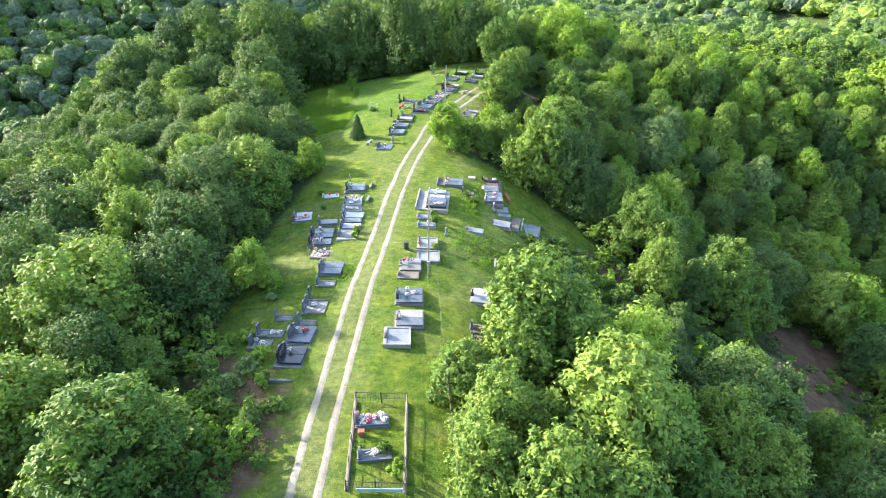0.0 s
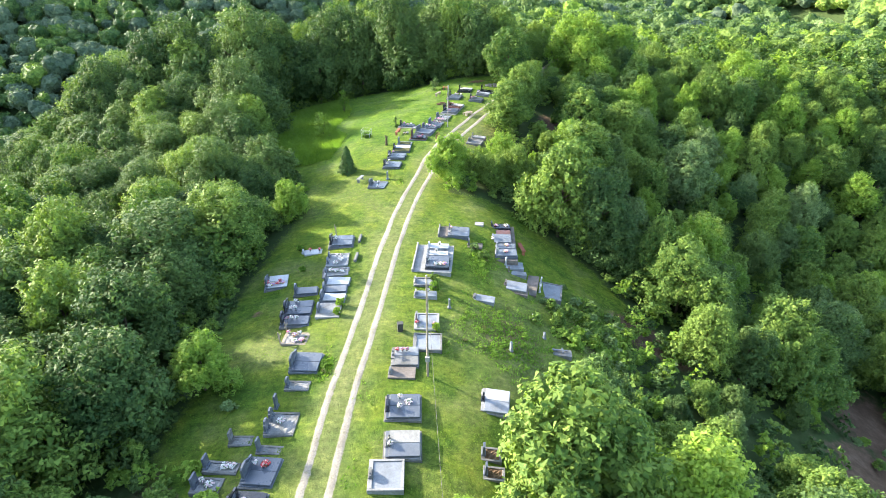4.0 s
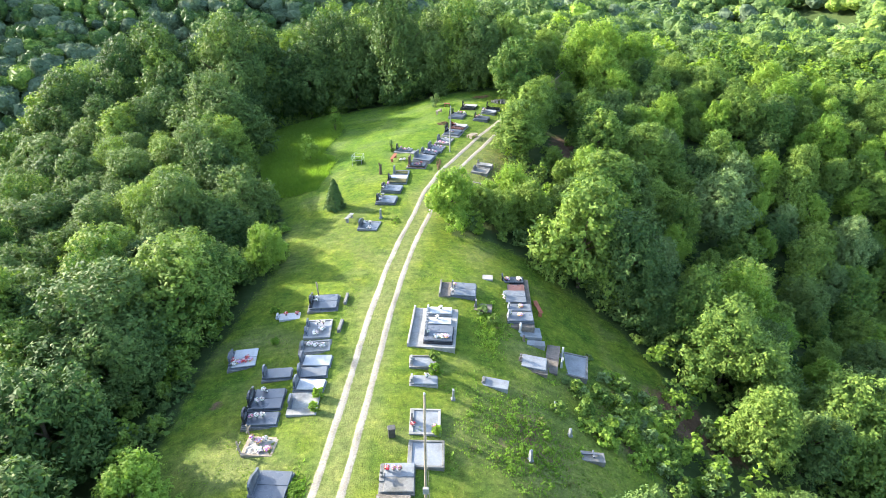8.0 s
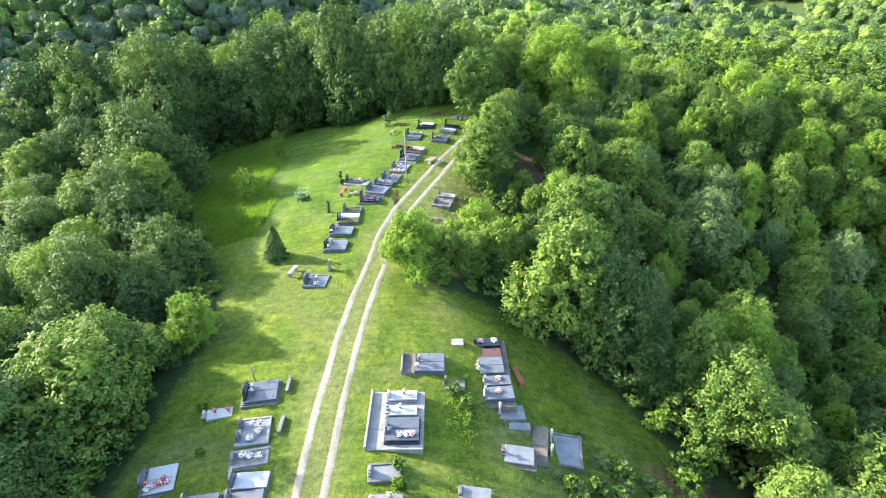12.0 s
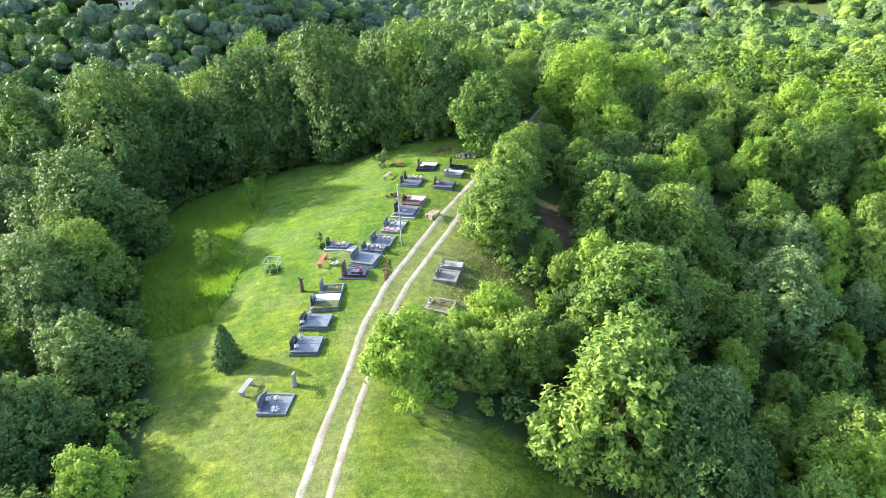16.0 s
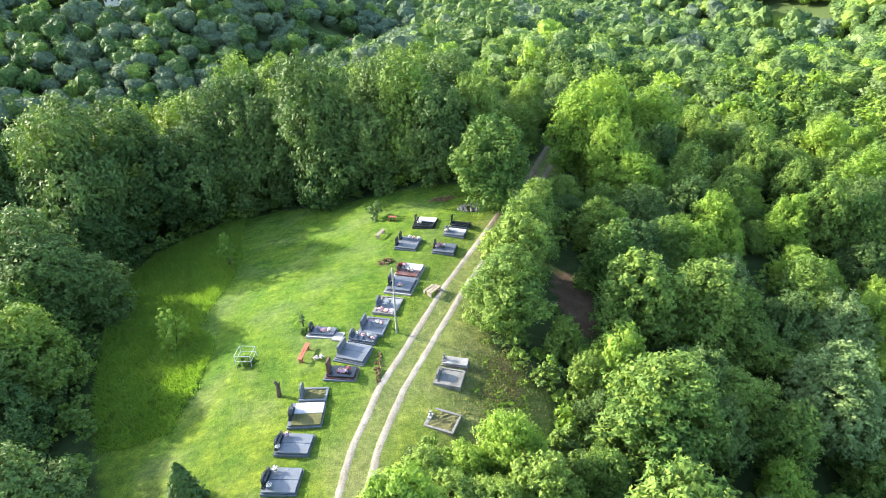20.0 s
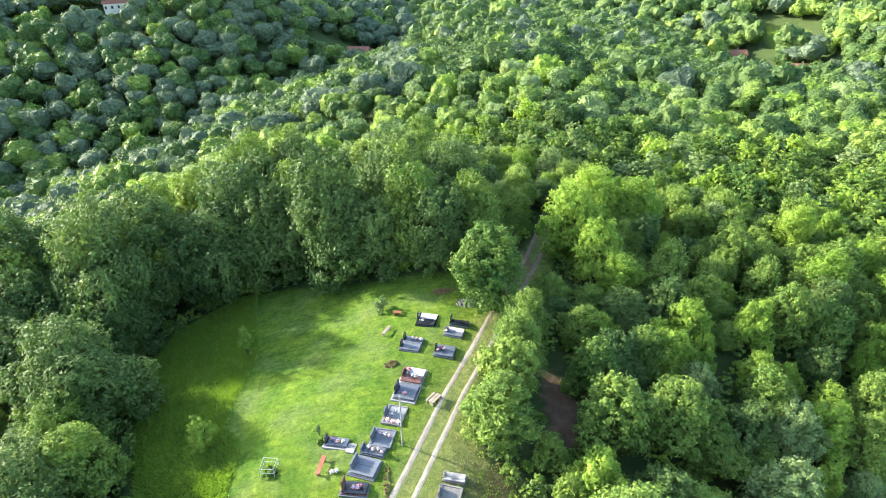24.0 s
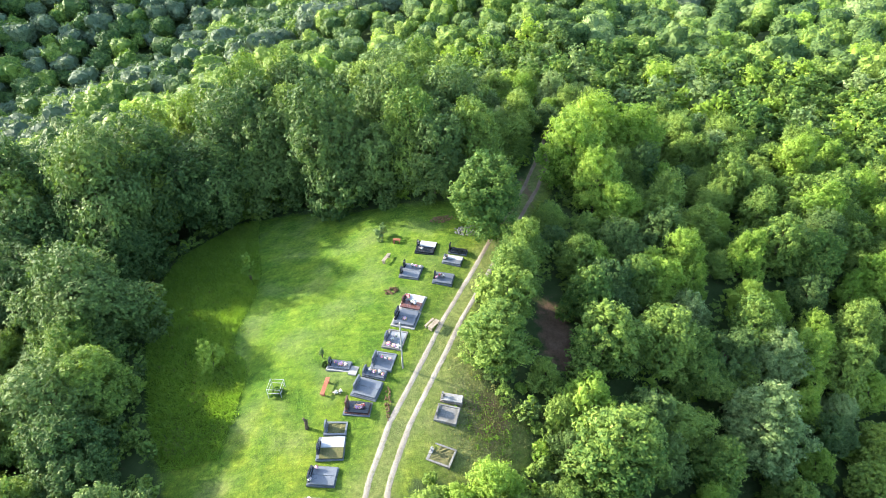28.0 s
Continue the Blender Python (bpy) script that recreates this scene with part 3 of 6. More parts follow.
# name, height, radius, lobes, leaf, lowest leaves, upward stretch, length of the shoots
for i, (kind, h, r, lobes, mat, low, spiky, shoot) in enumerate([
        ("broadleaf_tree", 9.6, 4.2, 22, LEAF_MID, 0.1, 0.0, 1.3), ("oak_tree", 8.4, 3.8, 20, LEAF_DARK, 0.1, 0.0, 1.2), ("oak_tree", 10.4, 4.6, 26, LEAF_DARK, 0.12, 0.0, 1.2), ("ash_tree", 7.6, 3.2, 17, LEAF_MID, 0.08, 0.1, 1.6),
        ("acacia_tree", 9.0, 3.5, 18, LEAF_LIGHT, 0.12, 0.15, 1.7), ("young_tree", 6.2, 2.7, 14, LEAF_LIGHT, 0.08, 0.1, 1.6), ("willow_tree", 9.0, 3.9, 20, LEAF_GREY, 0.12, 0.0, 1.4), ("hornbeam_tree", 9.6, 3.9, 22, LEAF_MID, 0.12, 0.05, 1.4),
        ("ash_tree", 6.0, 2.6, 12, LEAF_MID, 0.06, 0.25, 2.0), ("hornbeam_tree", 6.6, 2.9, 15, LEAF_DARK, 0.06, 0.05, 1.4)]):
    KINDS.append((tree_kind(kind, 40 + i, h, r, lobes, int((900 if r > 3 else 1300) * r * r + 3500), 0.22 if r > 3 else 0.17, mat, LBL[mat], low, spiky, 0.16, shoot), h, r))
WEIGHTS = np.array([0.18, 0.14, 0.12, 0.13, 0.06, 0.06, 0.05, 0.1, 0.09, 0.07])


def scatter(x0, x1, y0, y1, step, seed):
    """Even but irregular places over a rectangle."""
    rng = np.random.RandomState(seed)
    a, b = np.meshgrid(np.arange(x0, x1, step), np.arange(y0, y1, step * 0.87))
    a[1::2] += step / 2
    return (a + rng.uniform(-0.33, 0.33, a.shape) * step).ravel(), (b + rng.uniform(-0.33, 0.33, b.shape) * step).ravel(), rng


SOIL = [(40, 47, 4.5, 5.5), (35.5, 41.5, 4.5, 5), (17.3, 51.2, 2.6, 2.6), (15.5, 47.0, 3.0, 3.0), (14.3, 88.5, 2.3, 6.0), (-15.5, 27, 2.6, 4.0), (-11.5, 19.5, 4.2, 7), (25.3, 80.8, 2.4, 3.2)]


def open_spot(x, y):
    o = np.zeros(len(x), bool)
    for sx, sy, ra, rb in SOIL:
        o |= ((x - sx) / ra) ** 2 + ((y - sy) / rb) ** 2 < 1
    return o


# trees that stand out: x, y, height, radius, kind
SPECIAL = [
    # round the bend of the track
    (0.2, 68.0, 5.8, 2.5, 5), (2.8, 69.6, 3.8, 1.8, 3), (5.2, 69.4, 4.2, 1.9, 0), (7.6, 70.2, 5.2, 2.2, 8), (3.8, 72.0, 3.2, 1.6, 5), (1.6, 71.6, 3.0, 1.5, 3), (6.3, 72.6, 5.2, 1.9, 4),
    (11.6, 63.6, 10.2, 4.1, 3), (15.6, 62.6, 10.0, 3.9, 2), (13.5, 67.5, 9.6, 3.6, 3),
    # between the track and the bare gully
    (8.4, 84.8, 6.8, 3.2, 7), (9.4, 88.4, 7.2, 2.9, 3), (10.6, 92.4, 6.8, 2.7, 7), (12.2, 96.4, 6.0, 2.4, 0),
    # at the wood's mouth
    (9.6, 102.9, 8.6, 4.2, 0), (20.4, 110.5, 10.0, 3.9, 4), (23.8, 116.5, 10.0, 3.9, 4), (22.3, 106.6, 8.6, 3.4, 5), (29.5, 116.0, 9.0, 3.6, 4),
    # the young slope east of the gully
    (16.0, 75.0, 8.6, 4.3, 7), (17.5, 85.3, 8.0, 3.5, 3), (23.4, 86.6, 7.6, 3.4, 7), (30.2, 79.6, 8.6, 3.9, 6), (34.4, 86.3, 6.5, 3.0, 6), (20.4, 58.8, 8.6, 2.5, 8),
    # west of the graves
    (-15.6, 37.6, 4.4, 2.2, 5), (-15.2, 62.0, 4.4, 1.9, 5), (-24.6, 30.6, 10.6, 5.2, 0), (-19.8, 34.9, 7.8, 3.7, 1), (-16.6, 17.2, 8.2, 4.2, 7), (-22.0, 41.5, 8.6, 3.8, 1), (-24.0, 21.5, 8.6, 4.2, 0),
    # the near thicket east of the graves
    (9.2, 20.8, 10.2, 4.7, 7), (6.2, 29.4, 9.6, 4.2, 3), (4.4, 25.6, 6.6, 2.9, 3), (9.2, 33.0, 6.0, 2.9, 7), (12.8, 29.0, 8.0, 3.5, 4), (14.2, 34.0, 4.8, 2.3, 3), (18.0, 36.5, 4.0, 2.0, 8),
    (1.4, 24.6, 4.4, 2.2, 3), (3.4, 21.0, 6.2, 2.8, 0), (2.2, 17.4, 5.4, 2.5, 8), (0.9, 26.4, 2.8, 1.4, 5), (5.6, 16.2, 7.0, 3.2, 3), (14.0, 23.5, 6.4, 3.0, 5), (16.5, 30.0, 6.0, 2.8, 9)]
for i, (x, y, h, r, k) in enumerate(SPECIAL):
    root, h0, r0 = KINDS[k]
    place(root, x, y, r / r0, h / h0, i * 1.3)
def young_growth(x, y):
    """The north-eastern shoulder, where small trees stand close."""
    return (x > 13) & (y > 70) & (y < 170)


px, py, rng = scatter(-75, 85, -6, 165, 4.7, 3)
yx, yy, _ = scatter(13, 85, 70, 165, 3.8, 4)
px, py = np.concatenate([px[~young_growth(px, py)], yx]), np.concatenate([py[~young_growth(px, py)], yy])
ed = edge_distance(px, py)
ok = ed < 99
for x, y, h, r, k in SPECIAL:
    ok &= np.hypot(px - x, py - y) > r * 0.85
ok &= (ed < -1.6) & ~open_spot(px, py) & (np.abs(px - road_x(py)) > np.where(py > 121, 0.6, 2.2)) & (px > -18 - 0.95 * (py + 8)) & (px < 9 + 0.95 * (py + 8))
px, py, ed = px[ok], py[ok], ed[ok]
order = np.argsort(np.hypot(np.hypot(px - 1, py - np.clip(py, -5, 62)), 20) - 0.35 * np.clip(ed + 12, 0, 12))
near_n = 700
woods_near, woods_mid = order[:near_n], order[near_n:]
TALL = np.array([0.12, 0.34, 0.36, 0.02, 0.0, 0.0, 0.03, 0.13, 0.0, 0.0])
DEEP = np.array([0.1, 0.32, 0.33, 0.05, 0.0, 0.0, 0.0, 0.08, 0.02, 0.1])
SUNNY = np.array([0.14, 0.03, 0.02, 0.19, 0.11, 0.12, 0.05, 0.1, 0.17, 0.07])


def low_ground(x, y):
    """A stretch of young growth on the eastern slope."""
    return (np.hypot((x - 32) / 10, (y - 37) / 9) < 1) | (np.hypot((x - 19) / 6, (y - 41) / 6) < 1)


for i in woods_near:
    wall = (py[i] > 104 and px[i] < 9) or (px[i] < -12 and py[i] > 62)
    young = young_growth(px[i], py[i])
    k = rng.choice(len(KINDS), p=TALL if wall else DEEP if px[i] < -14 else SUNNY if px[i] > 6 and py[i] > 62 else WEIGHTS)
    root, h, r = KINDS[k]
    # smaller trees stand at the very edge, but for the tall wall of wood north and west of the meadow
    if wall:
        s = rng.uniform(1.15, 1.45) if py[i] > 104 and px[i] < -10 else rng.uniform(1.0, 1.25) if py[i] > 104 else rng.uniform(0.85, 1.1) if py[i] > 92 else rng.uniform(0.62, 0.9)
    elif px[i] < -14 and py[i] > 36:
        s = rng.uniform(0.72, 1.05)
    elif young:
        s = rng.uniform(1.5, 2.9) / r
    else:
        s = rng.uniform(0.5, 0.92) * (0.72 + 0.28 * min(1, (-ed[i] - 1.6) / 4))
    if low_ground(px[i], py[i]):
        s *= 0.45
    m = Matrix.Translation((px[i], py[i], ground_z(px[i], py[i]) - 0.1)) @ Euler((rng.uniform(-0.05, 0.05), rng.uniform(-0.05, 0.05), rng.uniform(0, 6.28))).to_matrix().to_4x4()
    o = copy_thing(root, m)
    o.scale = (s * rng.uniform(0.9, 1.1), s * rng.uniform(0.9, 1.1), s * rng.uniform(0.85, 1.15) * (1.18 if wall and py[i] > 104 else 1.0))
for root, h, r in KINDS:
    for o in (*root.children_recursive, root):
        bpy.data.objects.remove(o)


def dome_tree(rng, count, lobes=9):
    """A broad crown of swelling lobes within a unit sphere: its dense inside as triangles, and leaf points with their normals over it."""
    cs, rs = [np.zeros(3)], [0.66]
    for i in range(lobes):
        a, e = i * 2.4 + rng.uniform(-0.5, 0.5), rng.uniform(-0.15, 1.1)
        d = np.array([math.cos(a) * math.cos(e), math.sin(a) * math.cos(e), math.sin(e)])
        cs.append(d * rng.uniform(0.42, 0.68))
        rs.append(rng.uniform(0.24, 0.44))
    cs, rs = np.array(cs), np.array(rs)

    def surface(d):
        far_out, hit_c = np.full(len(d), 0.1), np.zeros((len(d), 3))
        for c, r in zip(cs, rs):
            b = d @ c
            disc = b * b - c @ c + r * r
            out_ = b + np.sqrt(np.maximum(disc, 0))
            better = (disc > 0) & (out_ > far_out)
            far_out[better] = out_[better]
            hit_c[better] = c
        p_ = d * far_out[:, None]
        return p_, (p_ - hit_c) / (np.linalg.norm(p_ - hit_c, axis=1)[:, None] + 1e-9)

    bm = bmesh.new()
    bmesh.ops.create_icosphere(bm, subdivisions=3, radius=1)
    d = np.array([v.co[:] for v in bm.verts])
    tri = np.array([[v.index for v in f.verts] for f in bm.faces])
    bm.free()
    d += rng.randn(*d.shape) * 0.05
    d /= np.linalg.norm(d, axis=1)[:, None]
    core = surface(d)[0] * rng.uniform(0.88, 1.0, (len(d), 1))
    low = core[tri][:, :, 2].max(1) > -0.55
    d = rng.randn(count * 2, 3)
    d = d[d[:, 2] > -0.5 * np.linalg.norm(d, axis=1)][:count]
    p, n = surface(d / np.linalg.norm(d, axis=1)[:, None])
    return p * rng.uniform(0.92, 1.06, (len(p), 1)), n, core[tri[low]].reshape(-1, 3)


def woods(name, xs, ys, hs, rs, per, size, materials, label, seed, lobes=7, low=0.08, loose=0.35, dome=False):
    """Many trees in one mesh a material, for woods that nobody could count."""
    rg = np.random.RandomState(seed)
    if dome:
        protos = [dome_tree(np.random.RandomState(seed + j), per) for j in range(8)]
    else:
        protos = [crown_points(np.random.RandomState(seed + j), 1.0, 0.36, lobes, per, low, 0.0, 18 if per > 2000 else 12 if per > 900 else 6) + (None,) for j in range(8)]
    group = rg.choice(len(materials), len(xs), p=[m[1] for m in materials])
    zs = height(xs, ys)
    for g, (mat, _) in enumerate(materials):
        vs = []
        for i in np.nonzero(group == g)[0]:
            p, d, core = protos[rg.randint(8)]
            a = rg.uniform(0, 6.28)
            ca_, sa_ = math.cos(a), math.sin(a)
            rot = np.array([[ca_, -sa_, 0], [sa_, ca_, 0], [0, 0, 1]])
            sc = np.array([rs[i], rs[i], hs[i] * 0.52]) if dome else np.array([rs[i] / 0.36, rs[i] / 0.36, hs[i]])
            at = np.array([xs[i], ys[i], zs[i] + (hs[i] * 0.48 if dome else 0.0)])
            q = (p @ rot.T) * sc + at
            dd = (d @ rot.T) / sc
            dd /= np.linalg.norm(dd, axis=1)[:, None]
            vs.append(leaf_sprays(q, dd, rg.uniform(0.65, 1.35, len(q)) * size, rg, 0.25, loose))
            if dome:
                vs.append((core @ rot.T) * sc + at)
            elif hs[i] > 3:
                k = rg.choice(len(q), max(30, len(q) // 12), replace=False)
                mid = np.array([xs[i], ys[i], zs[i] + hs[i] * 0.48])
                vs.append(leaf_sprays(mid + (q[k] - mid) * 0.7, dd[k], rg.uniform(0.8, 1.3, len(k)) * rs[i] * 0.25, rg))
        if vs:
            v = np.concatenate(vs)
            tagged(new(name, raw_mesh(name, v, np.arange(len(v)).reshape(-1, 3), mat)), label, "woods", kind="stuff")


mx, my = px[woods_mid], py[woods_mid]
fx, fy, rg = scatter(-170, 190, -60, 190, 6.4, 8)
hx, hy, _ = scatter(-330, 420, -60, 420, 8.2, 10)
gx2, gy2, _ = scatter(-520, 560, 420, 760, 11.5, 9)
out = (hx < -170) | (hx > 190) | (hy > 190)
fx, fy = np.concatenate([fx, hx[out], gx2]), np.concatenate([fy, hy[out], gy2])
ok = ~((fx > -77) & (fx < 87) & (fy > -8) & (fy < 167))
ok &= np.abs(np.arctan2(fx - 1, fy + 30)) < 0.76
for ax, ay, ra, rb in FIELDS:
    ok &= ((fx - ax) / (ra + 2)) ** 2 + ((fy - ay + 3) / (rb + 3)) ** 2 > 1
wx_, wy_ = np.concatenate([mx, fx[ok]]), np.concatenate([my, fy[ok]])
# distance from the flown line decides how fine the leaves are
reach = np.hypot(np.hypot(wx_ - 1, wy_ - np.clip(wy_, -5, 49)), 27)
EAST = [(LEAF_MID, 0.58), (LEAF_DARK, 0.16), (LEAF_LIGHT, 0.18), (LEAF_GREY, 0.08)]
# far mixes are darker and part haze-blue: distance painted into the leaf colour
FAR_EAST = [(LEAF_MID, 0.16), (LEAF_DARK, 0.7), (LEAF_HAZE, 0.14)]
VALLEY = [(LEAF_MID, 0.14), (LEAF_DARK, 0.36), (LEAF_HAZE, 0.5)]
MIXED = [(LEAF_MID, 0.42), (LEAF_DARK, 0.46), (LEAF_LIGHT, 0.04), (LEAF_GREY, 0.08)]
# from, to, leaves a tree, their size, lowest leaves, least and largest radius, leaf looseness
TIERS = [(0, 80, 2600, 0.27, 0.1, 2.1, 3.6, 0.4), (80, 120, 1500, 0.36, 0.12, 2.4, 4.2, 0.35), (120, 190, 800, 0.42, 0.15, 3.3, 4.8, 0.5), (190, 385, 380, 0.85, 0.12, 4.4, 7.4, 0.7), (385, 1200, 130, 1.3, 0.12, 6.4, 9.4, 0.5)]
TIER_LABEL = ["dense broad-leaved woods on the slopes below the clearing", "broad-leaved woods on the hillside", "wooded ridge beyond the clearing", "wooded valley sides beyond the ridge", "distant wooded hills under the sky"]
for k, (lo, hi, per, size, low, r0, r1, loose) in enumerate(TIERS):
    sel = (reach >= lo) & (reach < hi)
    for east in (False, True):
        part_of = sel & ((wx_ > 6) == east)
        ax_, ay_ = wx_[part_of], wy_[part_of]
        n = len(ax_)
        rs_ = rg.uniform(r0, r1, n) * np.where(low_ground(ax_, ay_), 0.45, 1.0) * np.where(young_growth(ax_, ay_), 0.85, 1.0)
        hs_ = rs_ * rg.uniform(1.5, 2.4 if lo < 120 else 2.2, n)
        # from 190 m on, the mixes with painted-in haze take over
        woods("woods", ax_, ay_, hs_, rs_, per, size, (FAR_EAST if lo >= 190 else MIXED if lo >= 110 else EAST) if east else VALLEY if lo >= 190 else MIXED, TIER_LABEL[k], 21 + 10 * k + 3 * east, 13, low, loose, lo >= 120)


# bushes on the floor of the young wood east of the track
bx0, by0, rg = scatter(12, 62, 68, 142, 2.7, 57)
ok = (edge_distance(bx0, by0) < -0.8) & (np.hypot((bx0 - 14.3) / 2.0, (by0 - 88.5) / 5.0) > 1) & (np.abs(bx0 - road_x(by0)) > 2.0)
bx0, by0 = bx0[ok], by0[ok]
lx, ly, _ = scatter(7, 46, 8, 68, 2.8, 59)
ok = (edge_distance(lx, ly) < -1.0) & ~open_spot(lx, ly)
bx0, by0 = np.concatenate([bx0, lx[ok]]), np.concatenate([by0, ly[ok]])
woods("understorey", bx0, by0, rg.uniform(0.7, 2.6, len(bx0)), rg.uniform(0.7, 1.5, len(bx0)), 150, 0.34,
      [(LEAF_MID, 0.55), (LEAF_DARK, 0.3), (LEAF_LIGHT, 0.15)], "low bushes under the young trees", 58, 4)

# woods that close the hill round and behind
qx, qy, rg = scatter(-130.0, 140.0, -110.0, 130.0, 7.5, 91)
ok = (edge_distance(qx, qy) < -4) & (np.abs(qx - road_x(qy)) > 3) & ((qx < -20 - 0.95 * (qy + 8)) | (qx > 11 + 0.95 * (qy + 8)) | (qy < -7)) & (np.hypot(qx, qy + 5) > 9)
qx, qy = qx[ok], qy[ok]
rs_ = rg.uniform(3.2, 4.8, len(qx))
woods("woods", qx, qy, rs_ * rg.uniform(1.7, 2.2, len(qx)), rs_, 200, 0.9, MIXED, "broad-leaved woods all round the hill", 92, 13, 0.2, 0.4, True)

# clumps of wood on the plain beyond the hills
dx_, dy_, rg = scatter(-1500.0, 200.0, 780.0, 2600.0, 64.0, 77)
ok = (rg.random_sample(len(dx_)) < 0.8) & (np.abs(np.arctan2(dx_ - 1, dy_ + 30)) < 0.8)
dx_, dy_ = dx_[ok], dy_[ok]
# haze over the plain is put into these leaf colours
woods("distant_woods", dx_, dy_, rg.uniform(7, 14, len(dx_)), rg.uniform(16, 36, len(dx_)), 60, 4.0, [(LEAF_HAZE, 0.6), (LEAF_DARK, 0.4)], "woods on the far plain", 78, 9, 0.1, 0.3, True)


# ---- undergrowth, weeds and grass ----
def edge_places(lo, hi, n, seed, box_=(-30, 25, 8, 120)):
    r_ = np.random.RandomState(seed)
    x_, y_ = r_.uniform(box_[0], box_[1], n), r_.uniform(box_[2], box_[3], n)
    e_ = edge_distance(x_, y_)
    k_ = (e_ > lo) & (e_ < hi) & (np.abs(x_ - road_x(y_)) > 1.9)
    return x_[k_], y_[k_], r_


ux, uy, rg = edge_places(-3.5, -0.1, 3200, 51)
woods("undergrowth", ux, uy, rg.uniform(0.5, 2.4, len(ux)), rg.uniform(0.5, 1.3, len(ux)), 300, 0.23,
      [(LEAF_MID, 0.5), (LEAF_DARK, 0.25), (LEAF_LIGHT, 0.25)], "low bushes and brambles along the edge of the wood", 52, 4)
sx_, sy_ = np.concatenate([rg.normal(12.2, 2.0, 70), rg.normal(38, 3, 14), rg.normal(-14, 1.5, 16), rg.normal(-11.5, 1.5, 16)]), np.concatenate([rg.normal(47.3, 2.2, 70), rg.normal(44, 4, 14), rg.normal(24, 3, 16), rg.normal(17, 4, 16)])
woods("scrub", sx_, sy_, rg.uniform(0.35, 1.3, len(sx_)), rg.uniform(0.4, 1.0, len(sx_)), 270, 0.22, [(LEAF_LIGHT, 0.4), (LEAF_MID, 0.4), (LEAF_GREY, 0.2)], "scrubby young bushes on bare ground", 53, 4)


def blades(x, y, h, lean, seed, material, name, label, width=0.03):
    """Upright grass blades, a bent triangle pair each, in one mesh."""
    r_ = np.random.RandomState(seed)
    n = len(x)
    a = r_.uniform(0, 6.28, n)
    b = np.stack([x, y, height(x, y) - 0.02], -1)
    side = np.stack([np.cos(a), np.sin(a), np.zeros(n)], -1) * (width * r_.uniform(0.7, 1.5, n))[:, None]
    a2 = r_.uniform(0, 6.28, n)
    out = np.stack([np.cos(a2), np.sin(a2), np.zeros(n)], -1) * (h * lean * r_.uniform(0.3, 1.2, n))[:, None]
    up = np.stack([np.zeros(n), np.zeros(n), h], -1)
    v = np.stack([b - side, b + side, b + side * 0.7 + out * 0.45 + up * 0.6, b + out + up], 1).reshape(-1, 3)
    return tagged(new(name, raw_mesh(name, v, np.arange(len(v)).reshape(-1, 4), material)), label, "grass", kind="stuff")


LEAF_GRASS = leaf_material("grass_blade", (0.09, 0.16, 0.018), (0.21, 0.29, 0.042), 0.6, 0.5)
LEAF_TALL = leaf_material("tall_grass_blade", (0.12, 0.22, 0.03), (0.28, 0.40, 0.07), 0.6, 0.5)
LEAF_STRAW = leaf_material("dry_grass_blade", (0.13, 0.14, 0.045), (0.28, 0.26, 0.11), 0.7, 0.4)
bx_, by_, rg = edge_places(-0.5, 99, 300000, 61)
ok = (np.abs(np.abs(bx_ - road_x(by_)) - 0.74) > 0.25) & ((np.hypot((bx_ - 6.5) / 3.4, (by_ - 79) / 4.2) > 1) | (rg.random_sample(len(bx_)) < 0.25))
bx_, by_ = bx_[ok], by_[ok]
clump = np.sin(bx_ * 1.7 + np.sin(by_ * 0.9) * 2) * np.sin(by_ * 1.5 + np.sin(bx_ * 1.1) * 2)
blades(bx_, by_, (0.03 + 0.035 * rg.random_sample(len(bx_)) + 0.04 * np.clip(clump, 0, 1)), 1.7, 62, LEAF_GRASS, "grass", "short green grass of the clearing", 0.03)
# the unmown strip on the west side of the meadow
tx, ty, rg = edge_places(0.2, 99, 110000, 66, (-27, -9, 78, 114))
ok = tx + rg.normal(0, 0.15, len(tx)) < np.interp(ty, [78, 82, 86, 88, 90, 92, 97.5, 101, 105, 114], [-14.2, -13.5, -13.3, -14.0, -15.6, -15.6, -14.6, -14.8, -15.8, -17.5])
tx, ty = tx[ok], ty[ok]
blades(tx, ty, rg.uniform(0.2, 0.5, len(tx)), 0.8, 67, LEAF_TALL, "tall_grass", "tall unmown yellow-green grass", 0.025)
sx2, sy2 = rg.normal(6.6, 1.6, 5000), rg.normal(79, 2.4, 5000)
ok = np.abs(sx2 - road_x(sy2)) > 1.25
blades(sx2[ok], sy2[ok], rg.uniform(0.06, 0.2, ok.sum()), 0.9, 68, LEAF_STRAW, "dry_grass", "dry straw-coloured grass beside the track", 0.03)
# taller weeds: unmown strips, edges of graves, the scrubby slope
wx, wy = [], []
for cx_, cy_, ra, rb, n in ((4.2, 43.2, 3.4, 3.6, 260), (3.2, 53.0, 1.0, 2.2, 110), (12.5, 47.5, 3.0, 3.0, 240), (-20.5, 94, 3.4, 6, 420), (-17.2, 87.5, 1.6, 5, 260), (-23, 101, 3, 5, 240), (7, 79, 2.2, 3, 90), (-8.0, 38.6, 0.4, 1.1, 60), (-12.6, 21, 2.5, 4, 170), (-5.0, 50, 0.3, 20, 40)):
    wx.append(rg.normal(cx_, ra * 0.55, n))
    wy.append(rg.normal(cy_, rb * 0.55, n))
wx, wy = np.concatenate(wx), np.concatenate(wy)
ok = (np.abs(wx - road_x(wy)) > 1.2) & (edge_distance(wx, wy) > -1.5)
wx, wy = wx[ok], wy[ok]
